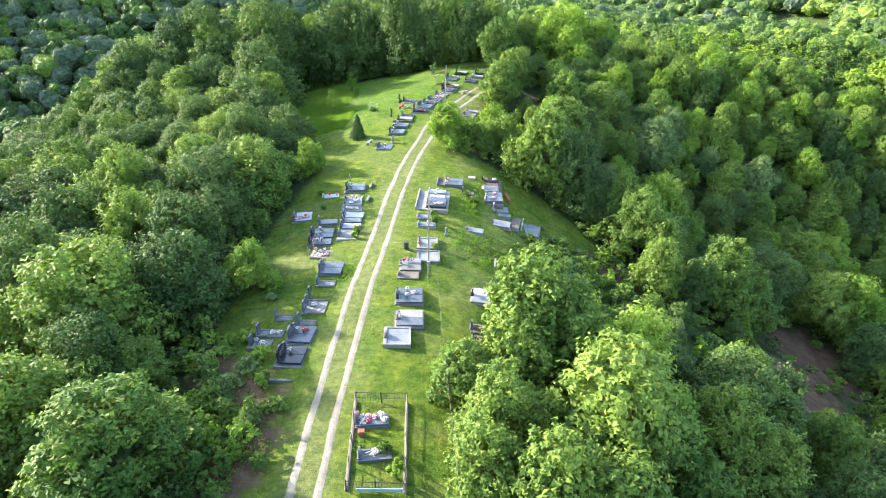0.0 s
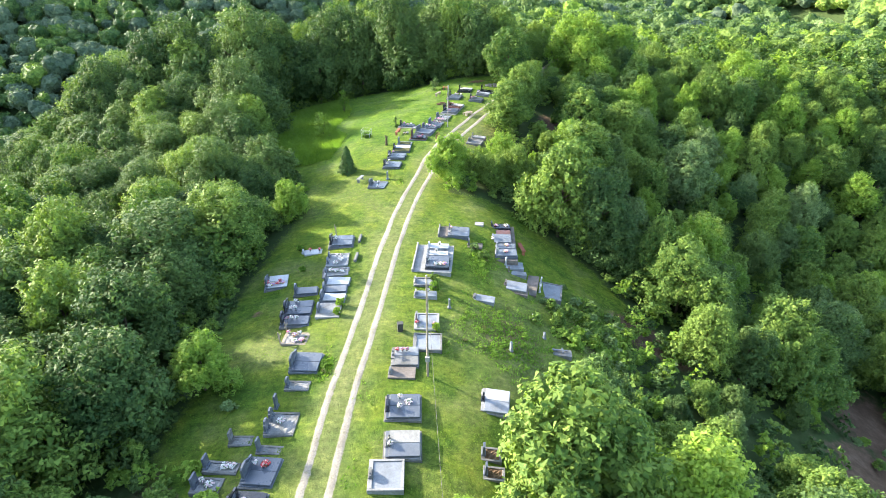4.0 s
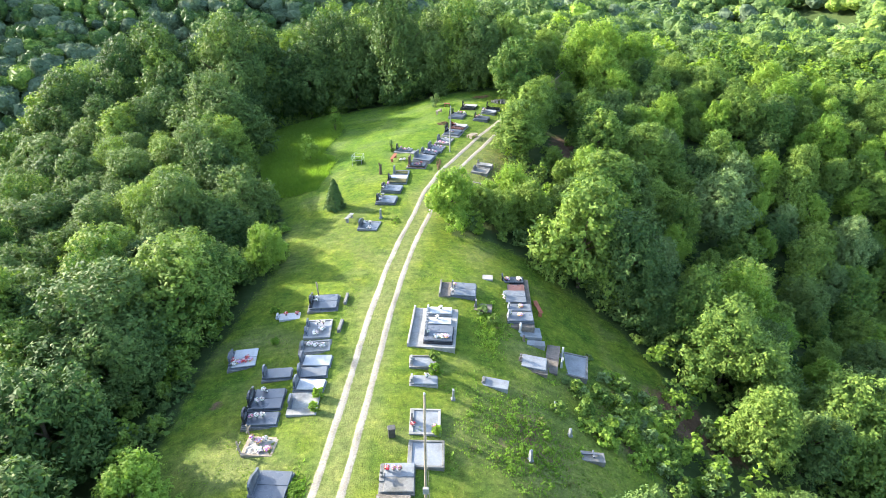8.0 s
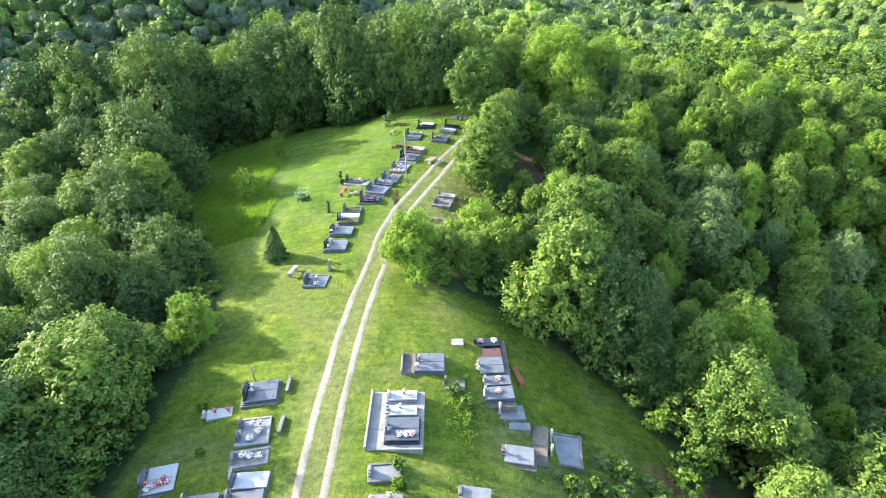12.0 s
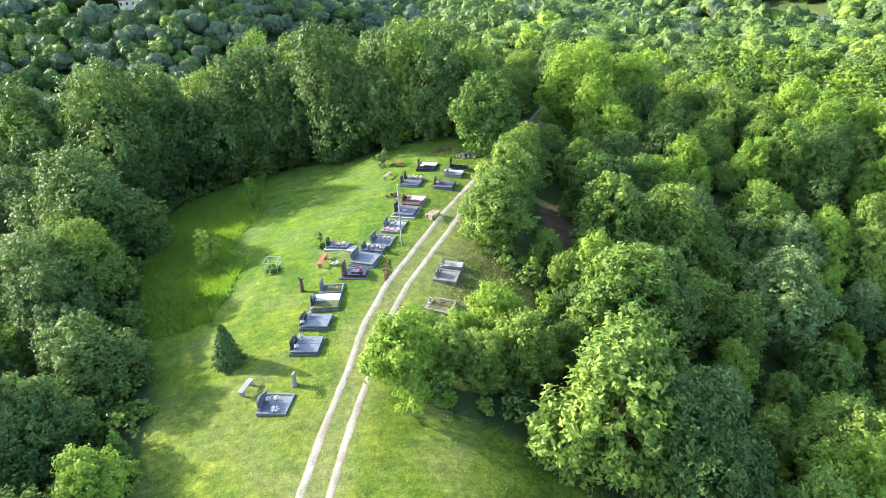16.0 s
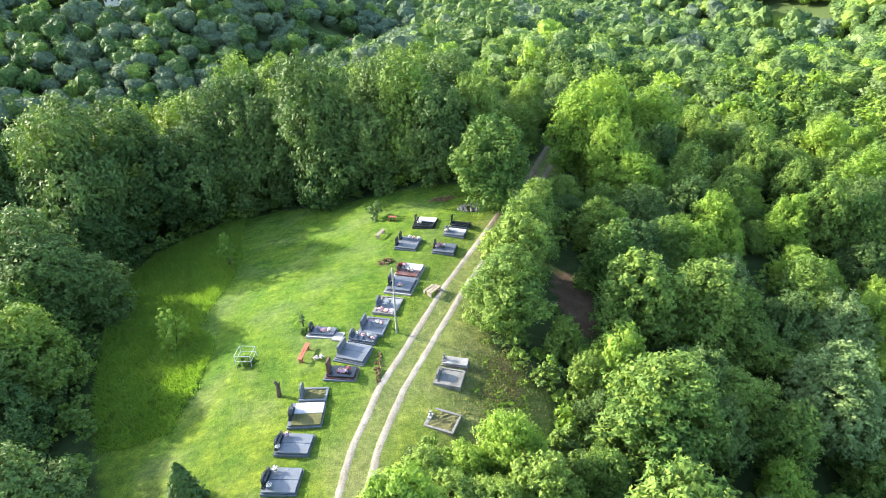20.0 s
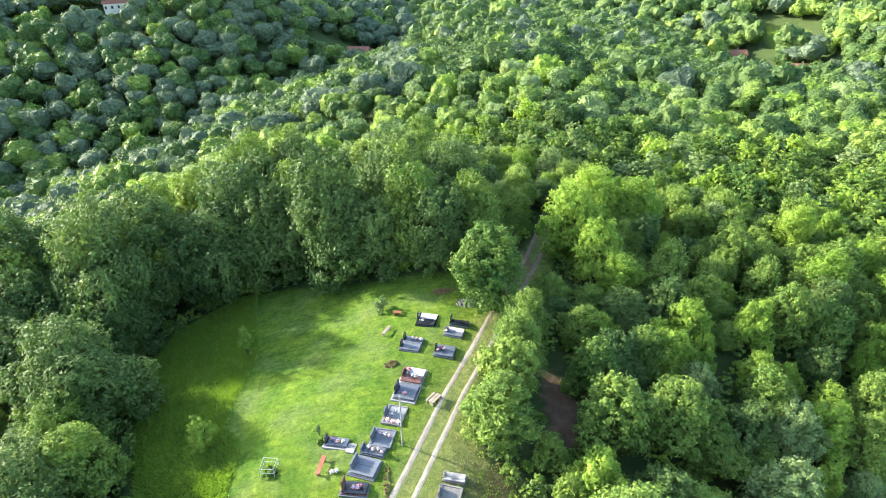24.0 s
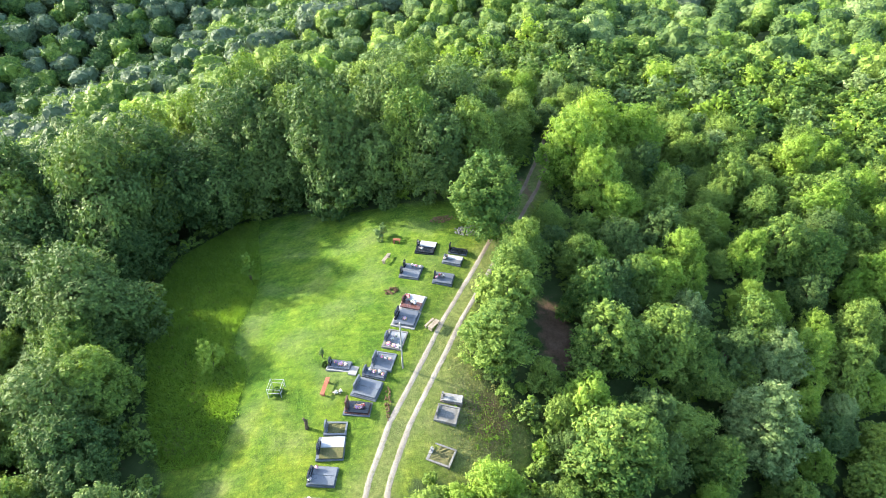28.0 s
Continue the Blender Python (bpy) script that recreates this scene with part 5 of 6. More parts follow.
grave(-7.2, 67.55, 1.82, 1.73, -10.2, "pale grey granite double grave with a vase", kind='tray', top=GY, base=GY, head='wave', head_mat=DK, head_w=1.2, head_h=0.8, rise=0.3)
grave(-6.02, 72.62, 1.99, 1.74, -7.6, "grey granite double grave with a black angled headstone", slabs=2, top=GY, base=DK, head='wave', head_mat=BK, head_w=1.1, head_h=0.8, rise=0.4)
grave(-5.68, 75.07, 2.07, 1.56, -9.4, "grey granite double grave with a dark headstone", slabs=2, top=GY, base=DK, head='wave', head_mat=BK, head_w=1.1, head_h=0.75, rise=0.36)
grave(-5.25, 77.28, 2.08, 1.98, -3.0, "grey framed double grave with one white slab and one weedy bed", slabs=2, tops=(WEEDY, WH), top=GY, base=GY, head='wave', head_mat=BK, head_w=1.0, head_h=0.8, rise=0.34)
grave(-4.99, 78.98, 1.75, 1.19, -5.4, "grey framed grave filled with earth and weeds", kind='frame', base=GY, fill=WEEDY, head='arch', head_mat=GY, head_w=0.7, head_h=0.95, rise=0.3)
grave(-3.34, 80.6, 1.97, 1.14, -11.0, "brown granite grave with a tall brown headstone", top=BK, base=BR, head='rect', head_mat=BR, head_w=0.7, head_h=1.1, rise=0.34, pad=0.12, pad_mat=DK)
grave(-2.63, 82.41, 2.1, 1.8, -22, "blue-grey granite double grave with a step", slabs=2, top=GY, base=GY, head='rect', head_mat=GY, head_w=1.2, head_h=0.75, rise=0.42, pad=0.1, pad_mat=DK)
grave(-2.06, 83.83, 2.0, 0.95, -20, "dark granite grave with flower vases", top=DK, base=DK, head='arch', head_mat=DK, head_w=0.7, head_h=0.6, rise=0.34)
grave(-5.01, 85.11, 2.0, 0.95, -15, "dark granite grave beside a pale paved strip", top=DK, base=GY, head='point', head_mat=BK, head_w=0.6, head_h=0.8, rise=0.3, pad=0.12, pad_mat=CL)
grave(-1.34, 85.02, 1.85, 1.9, -17, "grey granite double grave with a dark headstone", kind='tray', top=GY, base=GY, head='rect', head_mat=DK, head_w=1.0, head_h=0.75, rise=0.3)
grave(-0.36, 87.34, 1.8, 2.2, -18, "grey grave bordered with flowers and stones", kind='tray', top=MG, base=CO, head='arch', head_mat=DK, head_w=0.8, head_h=0.8, rise=0.26)
grave(0.69, 89.71, 2.0, 1.95, -19, "dark blue granite double grave with a black headstone", slabs=2, top=DK, base=DK, head='rect', head_mat=BK, head_w=1.0, head_h=0.95, rise=0.34, pad=0.14, pad_mat=CL)
grave(1.34, 91.66, 2.0, 1.95, -20, "brown granite grave with a white marble half", tops=(BR, WH), slabs=2, top=BR, base=CL, head='wave', head_mat=BR, head_w=0.9, head_h=0.7, rise=0.34, pad=0.1, pad_mat=CL)
grave(1.33, 95.98, 2.0, 2.05, -19, "blue-grey granite double grave with black headstones", slabs=2, top=GY, base=DK, head='rect', head_mat=BK, heads=2, head_w=0.5, head_h=0.85, rise=0.36)
grave(4.38, 94.54, 1.95, 1.6, -17, "dark granite double grave with pink flowers", slabs=2, top=DK, base=DK, head='shoulder', head_mat=BK, head_w=0.6, head_h=0.8, rise=0.36)
grave(5.49, 97.22, 1.95, 1.3, -20, "grey granite double grave with a pale slab", tops=(GY, WH), slabs=2, top=GY, base=GY, head='arch', head_mat=DK, head_w=0.5, head_h=0.55, rise=0.34)
grave(6.12, 98.52, 1.9, 0.85, -18, "black granite grave with a tall black headstone", top=BK, base=DK, head='rect', head_mat=BK, head_w=0.5, head_h=0.9, rise=0.36)
grave(2.95, 99.5, 2.0, 1.9, -17, "white marble covered grave beside a black one", tops=(BK, WH), slabs=2, top=WH, base=BK, head='rect', head_mat=BK, head_w=0.45, head_h=0.8, rise=0.34)
grave(4.1, 81.03, 1.8, 0.85, -15, "brown concrete grave with a pale cover", top=CL, base=CB, head='cross', head_mat=CO, head_w=0.45, head_h=0.55, rise=0.4)
grave(3.6, 79.60, 1.8, 1.6, -18, "old grey concrete kerbed grave", kind='tray', top=CO, base=CO, head='arch', head_mat=CO, head_w=0.7, head_h=0.5, rise=0.4)
grave(2.93, 76.23, 1.9, 1.6, -25, "pale kerbed grave overgrown with dry weeds", kind='frame', base=CO, fill=WEEDY, head='cross', head_mat=CL, head_w=0.4, head_h=0.5, rise=0.24)


# ---- pads, steps and kerbs that several graves share ----
def paved_pad(x, y, length, width, yaw, top, material, label, kerb=None, sink=0.8):
    root = new("paved_pad")
    root.matrix_world = pose(x, y, top, 0, 0, yaw)
    a, b = length / 2, width / 2
    n = max(2, round(width / 1.6))
    for i in range(n):
        y0 = -b + 2 * b * i / n
        part("paving_slab", boxes((-a, a, y0 + 0.006, y0 + 2 * b / n - 0.006, -sink, 0), bev=0.012), material, root)
    if kerb is not None:
        part("kerb", boxes((-a - 0.14, -a - 0.003, -b, b, -sink, 0.24), bev=0.02), kerb, root)
    return tagged(root, label, "paving")


paved_pad(-0.96, 52.3, 3.1, 4.5, -4, 0.23, CONCRETE_LIGHT, "pale paved platform under three graves", CONCRETE_LIGHT)
paved_pad(4.95, 57.3, 3.1, 6.5, -2, -1.055, CONCRETE_BROWN, "worn brown concrete pad under a row of graves", CONCRETE, 1.6)
paved_pad(-0.15, 57.2, 0.75, 1.95, -4, 0.2, CONCRETE_BROWN, "small concrete pad at a grave's head", CONCRETE)
paved_pad(7.45, 51.85, 0.95, 3.1, -13, -2.2, CONCRETE_BROWN, "brown concrete pad beside a stone double grave", None, 1.6)
paved_pad(-3.85, 84.4, 0.7, 0.95, -17, 0.99, CONCRETE_LIGHT, "pale paved strip between two graves", None, 0.4)
paved_pad(3.2, 59.7, 0.85, 0.7, -4, ground_z(3.2, 59.7) + 0.1, CONCRETE_LIGHT, "pale concrete step beside the graves", None, 0.6)


# ---- flowers, vases, lanterns ----
def bouquet_mesh(seed, radius, count, material):
    rng = np.random.RandomState(seed)
    d = rng.randn(count, 3)
    d[:, 2] = np.abs(d[:, 2])
    d /= np.linalg.norm(d, axis=1)[:, None]
    p = d * radius * rng.uniform(0.55, 1.0, (count, 1)) * np.array([1, 1, 0.75])
    v = leaf_sprays(p, d, rng.uniform(0.7, 1.3, count) * radius * 0.5, rng)
    return raw_mesh("bouquet", v, np.arange(len(v)).reshape(-1, 3), material)


BOUQUETS = {k: bouquet_mesh(i, 0.17, 110, m) for i, (k, m) in enumerate((("red", PETAL_RED), ("white", PETAL_WHITE), ("mixed", PETAL_MIX)))}
bm = bmesh.new()
rod(bm, (0, 0, 0), (0, 0, 0.04), 0.075, 0.06, 10)
rod(bm, (0, 0, 0.04), (0, 0, 0.2), 0.05, 0.085, 10)
VASE = bpy.data.meshes.new("vase")
bm.to_mesh(VASE)
bm.free()
VASE.materials.append(GRANITE_DARK)


def flower_vase(x, y, z, colour, s=1.0):
    root = new("flower_vase")
    root.matrix_world = pose(x, y, z, 0, 0, (x * 77) % 360)
    v = new("vase", VASE)
    b = new("bouquet", BOUQUETS[colour])
    b.location = (0, 0, 0.17)
    v.parent = b.parent = root
    b.scale = (s, s, s)
    return tagged(root, {"red": "stone vase of red flowers standing on a grave", "white": "stone vase of white flowers standing on a grave", "mixed": "stone vase of mixed flowers standing on a grave"}[colour],
                  "flower vase", "flower vases on the graves")


def wreath(x, y, z, colour, s=1.0):
    ob = new("wreath", BOUQUETS[colour])
    ob.matrix_world = pose(x, y, z, 0, 0, (x * 131) % 360)
    ob.scale = (1.5 * s, 1.5 * s, 0.9 * s)
    return tagged(ob, {"red": "red flower wreath lying on a grave", "white": "white flower wreath lying on a grave", "mixed": "many-coloured flower wreath lying on a grave"}[colour], "wreath", "wreaths on the graves")


def lantern(x, y, z, material=METAL_DARK):
    root = new("grave_lantern")
    root.matrix_world = pose(x, y, z)
    part("base", boxes((-0.07, 0.07, -0.07, 0.07, 0, 0.04), bev=0.006), material, root)
    part("lamp_body", rod(bmesh.new(), (0, 0, 0.04), (0, 0, 0.2), 0.055, 0.05, 8), PLASTER if material is METAL_DARK else material, root)
    part("cap", rod(bmesh.new(), (0, 0, 0.2), (0, 0, 0.27), 0.07, 0.02, 8), material, root)
    return tagged(root, "small grave lantern with a dark metal cap", "lantern", "lanterns on the graves")


def top_z(x, y, rise, floor=None):
    return (ground_z(x, y) if floor is None else floor) + rise * 0.82 * 0.85 + 0.09


def dress(x, y, yaw, rise, things, floor=None):
    """Vases (v), wreaths (w) and lanterns (l) on a grave: kind, colour, along, across."""
    z = top_z(x, y, rise, floor)
    for kind, colour, dx, dy in things:
        fx_, fy_ = on_grave(x, y, yaw, dx, dy)
        if kind == "v":
            flower_vase(fx_, fy_, z, colour)
        elif kind == "w":
            wreath(fx_, fy_, z, colour)
        else:
            lantern(fx_, fy_, z)


dress(-10.05, 27.83, -4.8, 0.34, [("v", "white", -0.2, 0.15)])
dress(-9.84, 30.03, -6.5, 0.34, [("v", "red", 0.05, 0.2), ("v", "white", -0.45, 0.3), ("w", "red", 0.1, 0.45)])
dress(-12.67, 29.48, -5.6, 0.17, [("w", "white", 0.1, 0.0), ("v", "white", -0.3, 0.1)])
dress(-12.26, 30.65, -7.6, 0.17, [("w", "white", 0.2, 0.0), ("w", "white", 0.6, 0.1)])
dress(-9.58, 33.54, -1.8, 0.17, [("w", "white", -0.1, 0.1)])
dress(-10.52, 41.75, -5, 0.13, [("w", "mixed", -0.2, 0.3), ("v", "white", 0.2, 0.4), ("w", "white", 0.0, -0.3), ("v", "mixed", -0.6, 0.4), ("w", "mixed", 0.5, -0.2)])
dress(-10.97, 43.72, 1.7, 0.36, [("v", "mixed", -0.55, -0.05), ("v", "white", -0.25, 0.05), ("v", "white", 0.1, 0.1)])
dress(-11.04, 45.37, 2, 0.34, [("v", "white", -0.3, 0.55), ("v", "white", -0.2, -0.3), ("v", "white", -0.5, -0.4), ("l", "", -0.1, 0.5)])
dress(-13.8, 49.81, 7.1, 0.3, [("w", "red", 0.1, -0.35), ("w", "mixed", -0.3, -0.45), ("w", "mixed", 0.45, -0.3), ("w", "white", -0.55, -0.55), ("v", "red", 0.3, -0.2), ("w", "red", -0.75, -0.2)])
dress(-8.99, 50.31, 6.5, 0.14, [("w", "white", 0.0, 0.1), ("w", "white", 0.45, 0.0), ("w", "white", -0.4, 0.2)])
dress(-9.13, 52.17, 3, 0.22, [("v", "white", -0.1, 0.5), ("w", "white", 0.25, 0.0), ("v", "white", 0.3, 0.5), ("w", "white", -0.15, -0.5)])
dress(-11.51, 54.28, 5, 0.07, [("v", "red", -0.4, 0.05), ("v", "red", 0.4, 0.05)])
dress(-9.28, 55.46, 2.7, 0.36, [("v", "white", -0.55, 0.2), ("v", "white", -0.55, -0.2)])
dress(-2.55, 34.67, 1.9, 0.36, [("v", "white", -0.2, 0.45), ("w", "white", 0.3, 0.2), ("v", "white", -0.2, -0.35)])
dress(-2.39, 31.68, 2.7, 0.38, [("v", "white", -0.7, -0.2), ("l", "", -0.75, 0.3)])
dress(-2.68, 39.16, 1.5, 0.36, [("v", "red", -0.55, 0.5), ("v", "mixed", -0.2, 0.5), ("v", "mixed", 0.1, 0.5)])
dress(-1.37, 43.39, 1.4, 0.18, [("v", "red", -0.7, -0.4), ("v", "mixed", 0.55, -0.6)])
dress(-1.57, 46.84, 0.8, 0.26, [("v", "white", 0.2, 0.1)])
dress(-0.66, 51.27, -4, 0.42, [("w", "white", -0.1, -0.45), ("w", "white", 0.2, -0.45), ("w", "mixed", 0.55, -0.45), ("v", "white", -0.75, -0.2)], 0.235)
dress(-0.69, 52.82, -3, 0.3, [("v", "white", -0.1, 0.1)], 0.235)
dress(-0.64, 54.08, -3, 0.3, [("v", "white", 0.1, 0.0)], 0.235)
dress(1.18, 57.18, -4, 0.3, [("v", "mixed", -0.7, 0.3), ("v", "white", -0.8, -0.5)])
dress(5.27, 60.1, 0, 0.35, [("w", "mixed", -0.4, 0.1), ("w", "white", 0.55, 0.1)], -1.05)
dress(5.2, 57.65, -2, 0.4, [("v", "white", -0.8, -0.1), ("v", "white", -0.8, -0.5)], -1.05)
dress(5.45, 56.15, -1, 0.4, [("w", "mixed", 0.1, 0.1)], -1.05)
dress(5.4, 55.0, 0, 0.4, [("w", "mixed", 0.0, 0.1), ("v", "white", -0.8, 0.1)], -1.05)
dress(-4.1, 21.82, 6, 0.3, [("w", "white", -0.55, 0.1), ("w", "mixed", -0.2, 0.15), ("w", "mixed", 0.2, 0.1), ("w", "white", 0.55, 0.25), ("w", "white", 0.7, -0.15), ("w", "red", -0.25, -0.2), ("w", "white", -0.5, -0.25), ("v", "red", -0.85, 0.3)])
dress(-3.71, 19.35, 7, 0.16, [("w", "white", 0.05, 0.05)])
dress(-7.18, 67.49, -10.2, 0.24, [("v", "white", 0.0, 0.2), ("v", "white", -0.5, 0.1), ("w", "white", 0.1, -0.5)])
dress(-6.02, 72.62, -7.6, 0.4, [("v", "white", -0.5, 0.55), ("v", "white", -0.5, -0.55)])
dress(-5.7, 75.15, -9.4, 0.36, [("v", "mixed", -0.5, 0.4), ("v", "white", -0.75, -0.6)])
dress(-3.34, 80.6, -11, 0.34, [("w", "mixed", -0.1, 0.0), ("w", "mixed", 0.2, 0.0), ("v", "red", 0.45, 0.05)])
dress(-2.05, 83.75, -20, 0.34, [("v", "white", -0.45, 0.1), ("v", "mixed", 0.0, 0.0), ("v", "white", 0.4, 0.1), ("v", "mixed", 0.75, -0.1)])
dress(-4.99, 85.02, -15, 0.3, [("w", "mixed", 0.0, 0.05), ("v", "white", 0.5, 0.0), ("v", "mixed", -0.45, 0.1)])
dress(-1.34, 85.02, -17, 0.25, [("v", "mixed", -0.2, 0.2), ("v", "white", 0.2, 0.15), ("v", "mixed", 0.55, 0.1)])
dress(-0.35, 87.25, -18, 0.2, [("v", "white", 0.0, 0.3), ("w", "mixed", -0.4, -0.6), ("w", "mixed", 0.1, -0.7), ("w", "white", 0.5, -0.7), ("v", "white", -0.2, -0.1)])
dress(0.69, 89.62, -19, 0.34, [("w", "mixed", -0.1, -0.2)])
dress(1.35, 91.57, -20, 0.34, [("v", "mixed", -0.5, 0.2), ("v", "white", 0.0, -0.2), ("v", "white", 0.3, -0.3), ("w", "red", -0.7, 0.6)])
dress(1.33, 95.89, -19, 0.36, [("v", "white", -0.1, 0.6), ("v", "mixed", 0.3, 0.6), ("v", "white", 0.75, 0.6)])
dress(4.38, 94.54, -17, 0.36, [("v", "red", -0.35, 0.1), ("v", "white", -0.05, 0.0), ("v", "mixed", -0.6, -0.3)])
dress(5.49, 97.13, -20, 0.34, [("v", "mixed", -0.7, 0.2), ("v", "white", -0.75, -0.2)])
dress(2.94, 99.41, -17, 0.34, [("v", "white", -0.3, -0.5), ("l", "", -0.6, -0.4)])
flower_vase(-5.2, 82.3, ground_z(-5.2, 82.3), "white", 1.2)
flower_vase(-4.85, 82.35, ground_z(-4.85, 82.35), "white", 1.2)


# ---- lone stones, crosses, seats and odds and ends ----
def lone_stone(x, y, w, h, yaw, kind, material, label):
    root = new("lone_headstone")
    root.matrix_world = pose(x, y, ground_z(x, y), 0, 0, yaw)
    headstone(root, kind, 0, 0, w, h, 0.05, material, int(abs(x * 100)), h > 0.7)
    return tagged(root, label, "headstone")


lone_stone(-10.25, 35.0, 0.4, 0.95, -5, "rect", GRANITE_DARK, "slim dark headstone standing alone in the grass")
lone_stone(-6.3, 69.05, 0.34, 0.9, -10, "rect", MARBLE_GREY, "pale grey lone headstone leaning in the grass")
lone_stone(6.91, 47.0, 0.26, 0.45, 10, "arch", MARBLE_GREY, "small white marker stone in the grass")
lone_stone(7.52, 44.85, 0.26, 0.55, 15, "arch", MARBLE_GREY, "small white marker stone by the scrub")
lone_stone(4.65, 41.9, 0.28, 0.8, 20, "point", MARBLE_GREY, "narrow white marker stone among dry weeds")
lone_stone(0.27, 45.5, 0.22, 0.75, 5, "rect", MARBLE_GREY, "narrow grey marker stone")


def lying_slab(x, y, length, width, yaw, material, label, h=0.14):
    ob = part("stone_slab", boxes((-length / 2, length / 2, -width / 2, width / 2, -0.2, h), bev=0.02), material)
    ob.matrix_world = pose(x, y, ground_z(x, y), 0, 0, yaw)
    return tagged(ob, label, "stone slab")


lying_slab(-7.68, 55.8, 1.3, 0.2, 88, CONCRETE, "narrow grey stone lying in the grass", 0.25)
lying_slab(-7.62, 52.5, 1.3, 0.22, 86, CONCRETE, "narrow pale stone lying in the grass", 0.25)
lying_slab(-10.4, 25.45, 1.6, 0.18, -3, CONCRETE, "mossy stone kerb lying in the grass", 0.2)


def wooden_cross(x, y, h, yaw, material=WOOD):
    root = new("wooden_cross")
    root.matrix_world = pose(x, y, ground_z(x, y), 2, -4, yaw)
    part("upright", boxes((-0.035, 0.035, -0.05, 0.05, -0.4, h), bev=0.006), material, root)
    part("arm", boxes((0.037, 0.065, -0.3, 0.3, h * 0.66, h * 0.66 + 0.1), bev=0.005), material, root)
    return tagged(root, "plain dark wooden cross at a grave's head", "cross", "wooden crosses")


wooden_cross(-11.5, 41.3, 1.1, -5)
wooden_cross(-11.3, 42.5, 1.1, -8)
wooden_cross(-9.95, 56.75, 1.25, 2)
cross = part("fallen_cross", boxes((-0.55, 0.55, -0.06, 0.06, 0.255, 0.33), (0.12, 0.24, -0.28, -0.062, 0.255, 0.33), (0.12, 0.24, 0.062, 0.28, 0.255, 0.33), bev=0.01), GRANITE_DARK)
cross.matrix_world = pose(8.55, 43.52, ground_z(8.55, 43.52), 0, 0, -4)
tagged(cross, "dark metal cross lying flat on a grave slab", "cross")


def bench(x, y, yaw, length, material, label):
    root = new("bench")
    root.matrix_world = pose(x, y, ground_z(x, y), 0, 0, yaw)
    for k in (-0.09, 0.09):
        part("seat_board", boxes((-length / 2, length / 2, k - 0.08, k + 0.08, 0.42, 0.47), bev=0.008), material, root)
    for k in (-1, 1):
        part("leg", boxes((k * length * 0.36 - 0.05, k * length * 0.36 + 0.05, -0.14, 0.14, -0.2, 0.418), bev=0.006), material, root)
    return tagged(root, label, "bench", "benches in the cemetery")


bench(-9.28, 69.2, 72, 1.3, CONCRETE_LIGHT, "weathered pale wooden bench in the meadow")
bench(-1.15, 98.4, 62, 1.4, WOOD, "weathered grey wooden bench in the grass")
bench(-6.1, 82.9, 78, 1.8, WOOD_RED, "red-brown wooden bench near the graves")
bench(7.1, 57.4, 100, 1.7, WOOD_RED, "red-brown wooden bench behind a row of graves")
bench(-0.05, 101.1, -10, 0.8, WOOD_RED, "small dark red wooden bench by a bush")


def picnic_boards(x, y, yaw):
    root = new("plank_table")
    root.matrix_world = pose(x, y, ground_z(x, y), 0, 0, yaw)
    part("tabletop", boxes((-0.6, 0.6, -0.26, -0.02, 0.36, 0.41), bev=0.01), WOOD, root)
    part("tabletop", boxes((-0.6, 0.6, 0.0, 0.24, 0.36, 0.41), bev=0.01), WOOD, root)
    part("seat", boxes((-0.6, 0.6, 0.4, 0.6, 0.26, 0.31), bev=0.01), WOOD, root)
    for k in (-0.5, 0.5):
        part("leg", boxes((k - 0.05, k + 0.05, -0.2, 0.2, -0.2, 0.358), bev=0.005), WOOD, root)
        part("leg", boxes((k - 0.05, k + 0.05, 0.44, 0.56, -0.2, 0.258), bev=0.005), WOOD, root)
    return tagged(root, "pale plank table with a bench at the track", "table")


picnic_boards(3.1, 88.6, 50)


def wire_cage(x, y, s, h):
    root = new("metal_frame")
    root.matrix_world = pose(x, y, ground_z(x, y), 0, 0, -8)
    for i in (-1, 1):
        for j in (-1, 1):
            part("post", rod(bmesh.new(), (i * s / 2, j * s / 2, -0.2), (i * s / 2, j * s / 2, h), 0.022), METAL, root)
    for z in (h * 0.55, h - 0.02):
        for k in (-1, 1):
            part("rail", rod(bmesh.new(), (-s / 2, k * s / 2, z), (s / 2, k * s / 2, z), 0.018), METAL, root)
            part("rail", rod(bmesh.new(), (k * s / 2, -s / 2, z), (k * s / 2, s / 2, z), 0.018), METAL, root)
    return tagged(root, "open square metal frame round a young shrub", "metal frame")


wire_cage(-10.2, 83.4, 1.1, 1.05)
stump = part("tree_stump", rod(rod(rod(bmesh.new(), (0, 0, -0.3), (0.05, 0, 0.9), 0.16, 0.13, 10), (0.05, 0, 0.88), (-0.12, 0.05, 1.25), 0.1, 0.08, 8), (0.05, 0, 0.9), (0.2, -0.04, 1.15), 0.07, 0.06, 8), BARK)
stump.matrix_world = pose(-7.3, 79.4, ground_z(-7.3, 79.4))
tagged(stump, "dark bare tree stump with two stubs in the meadow", "tree stump")


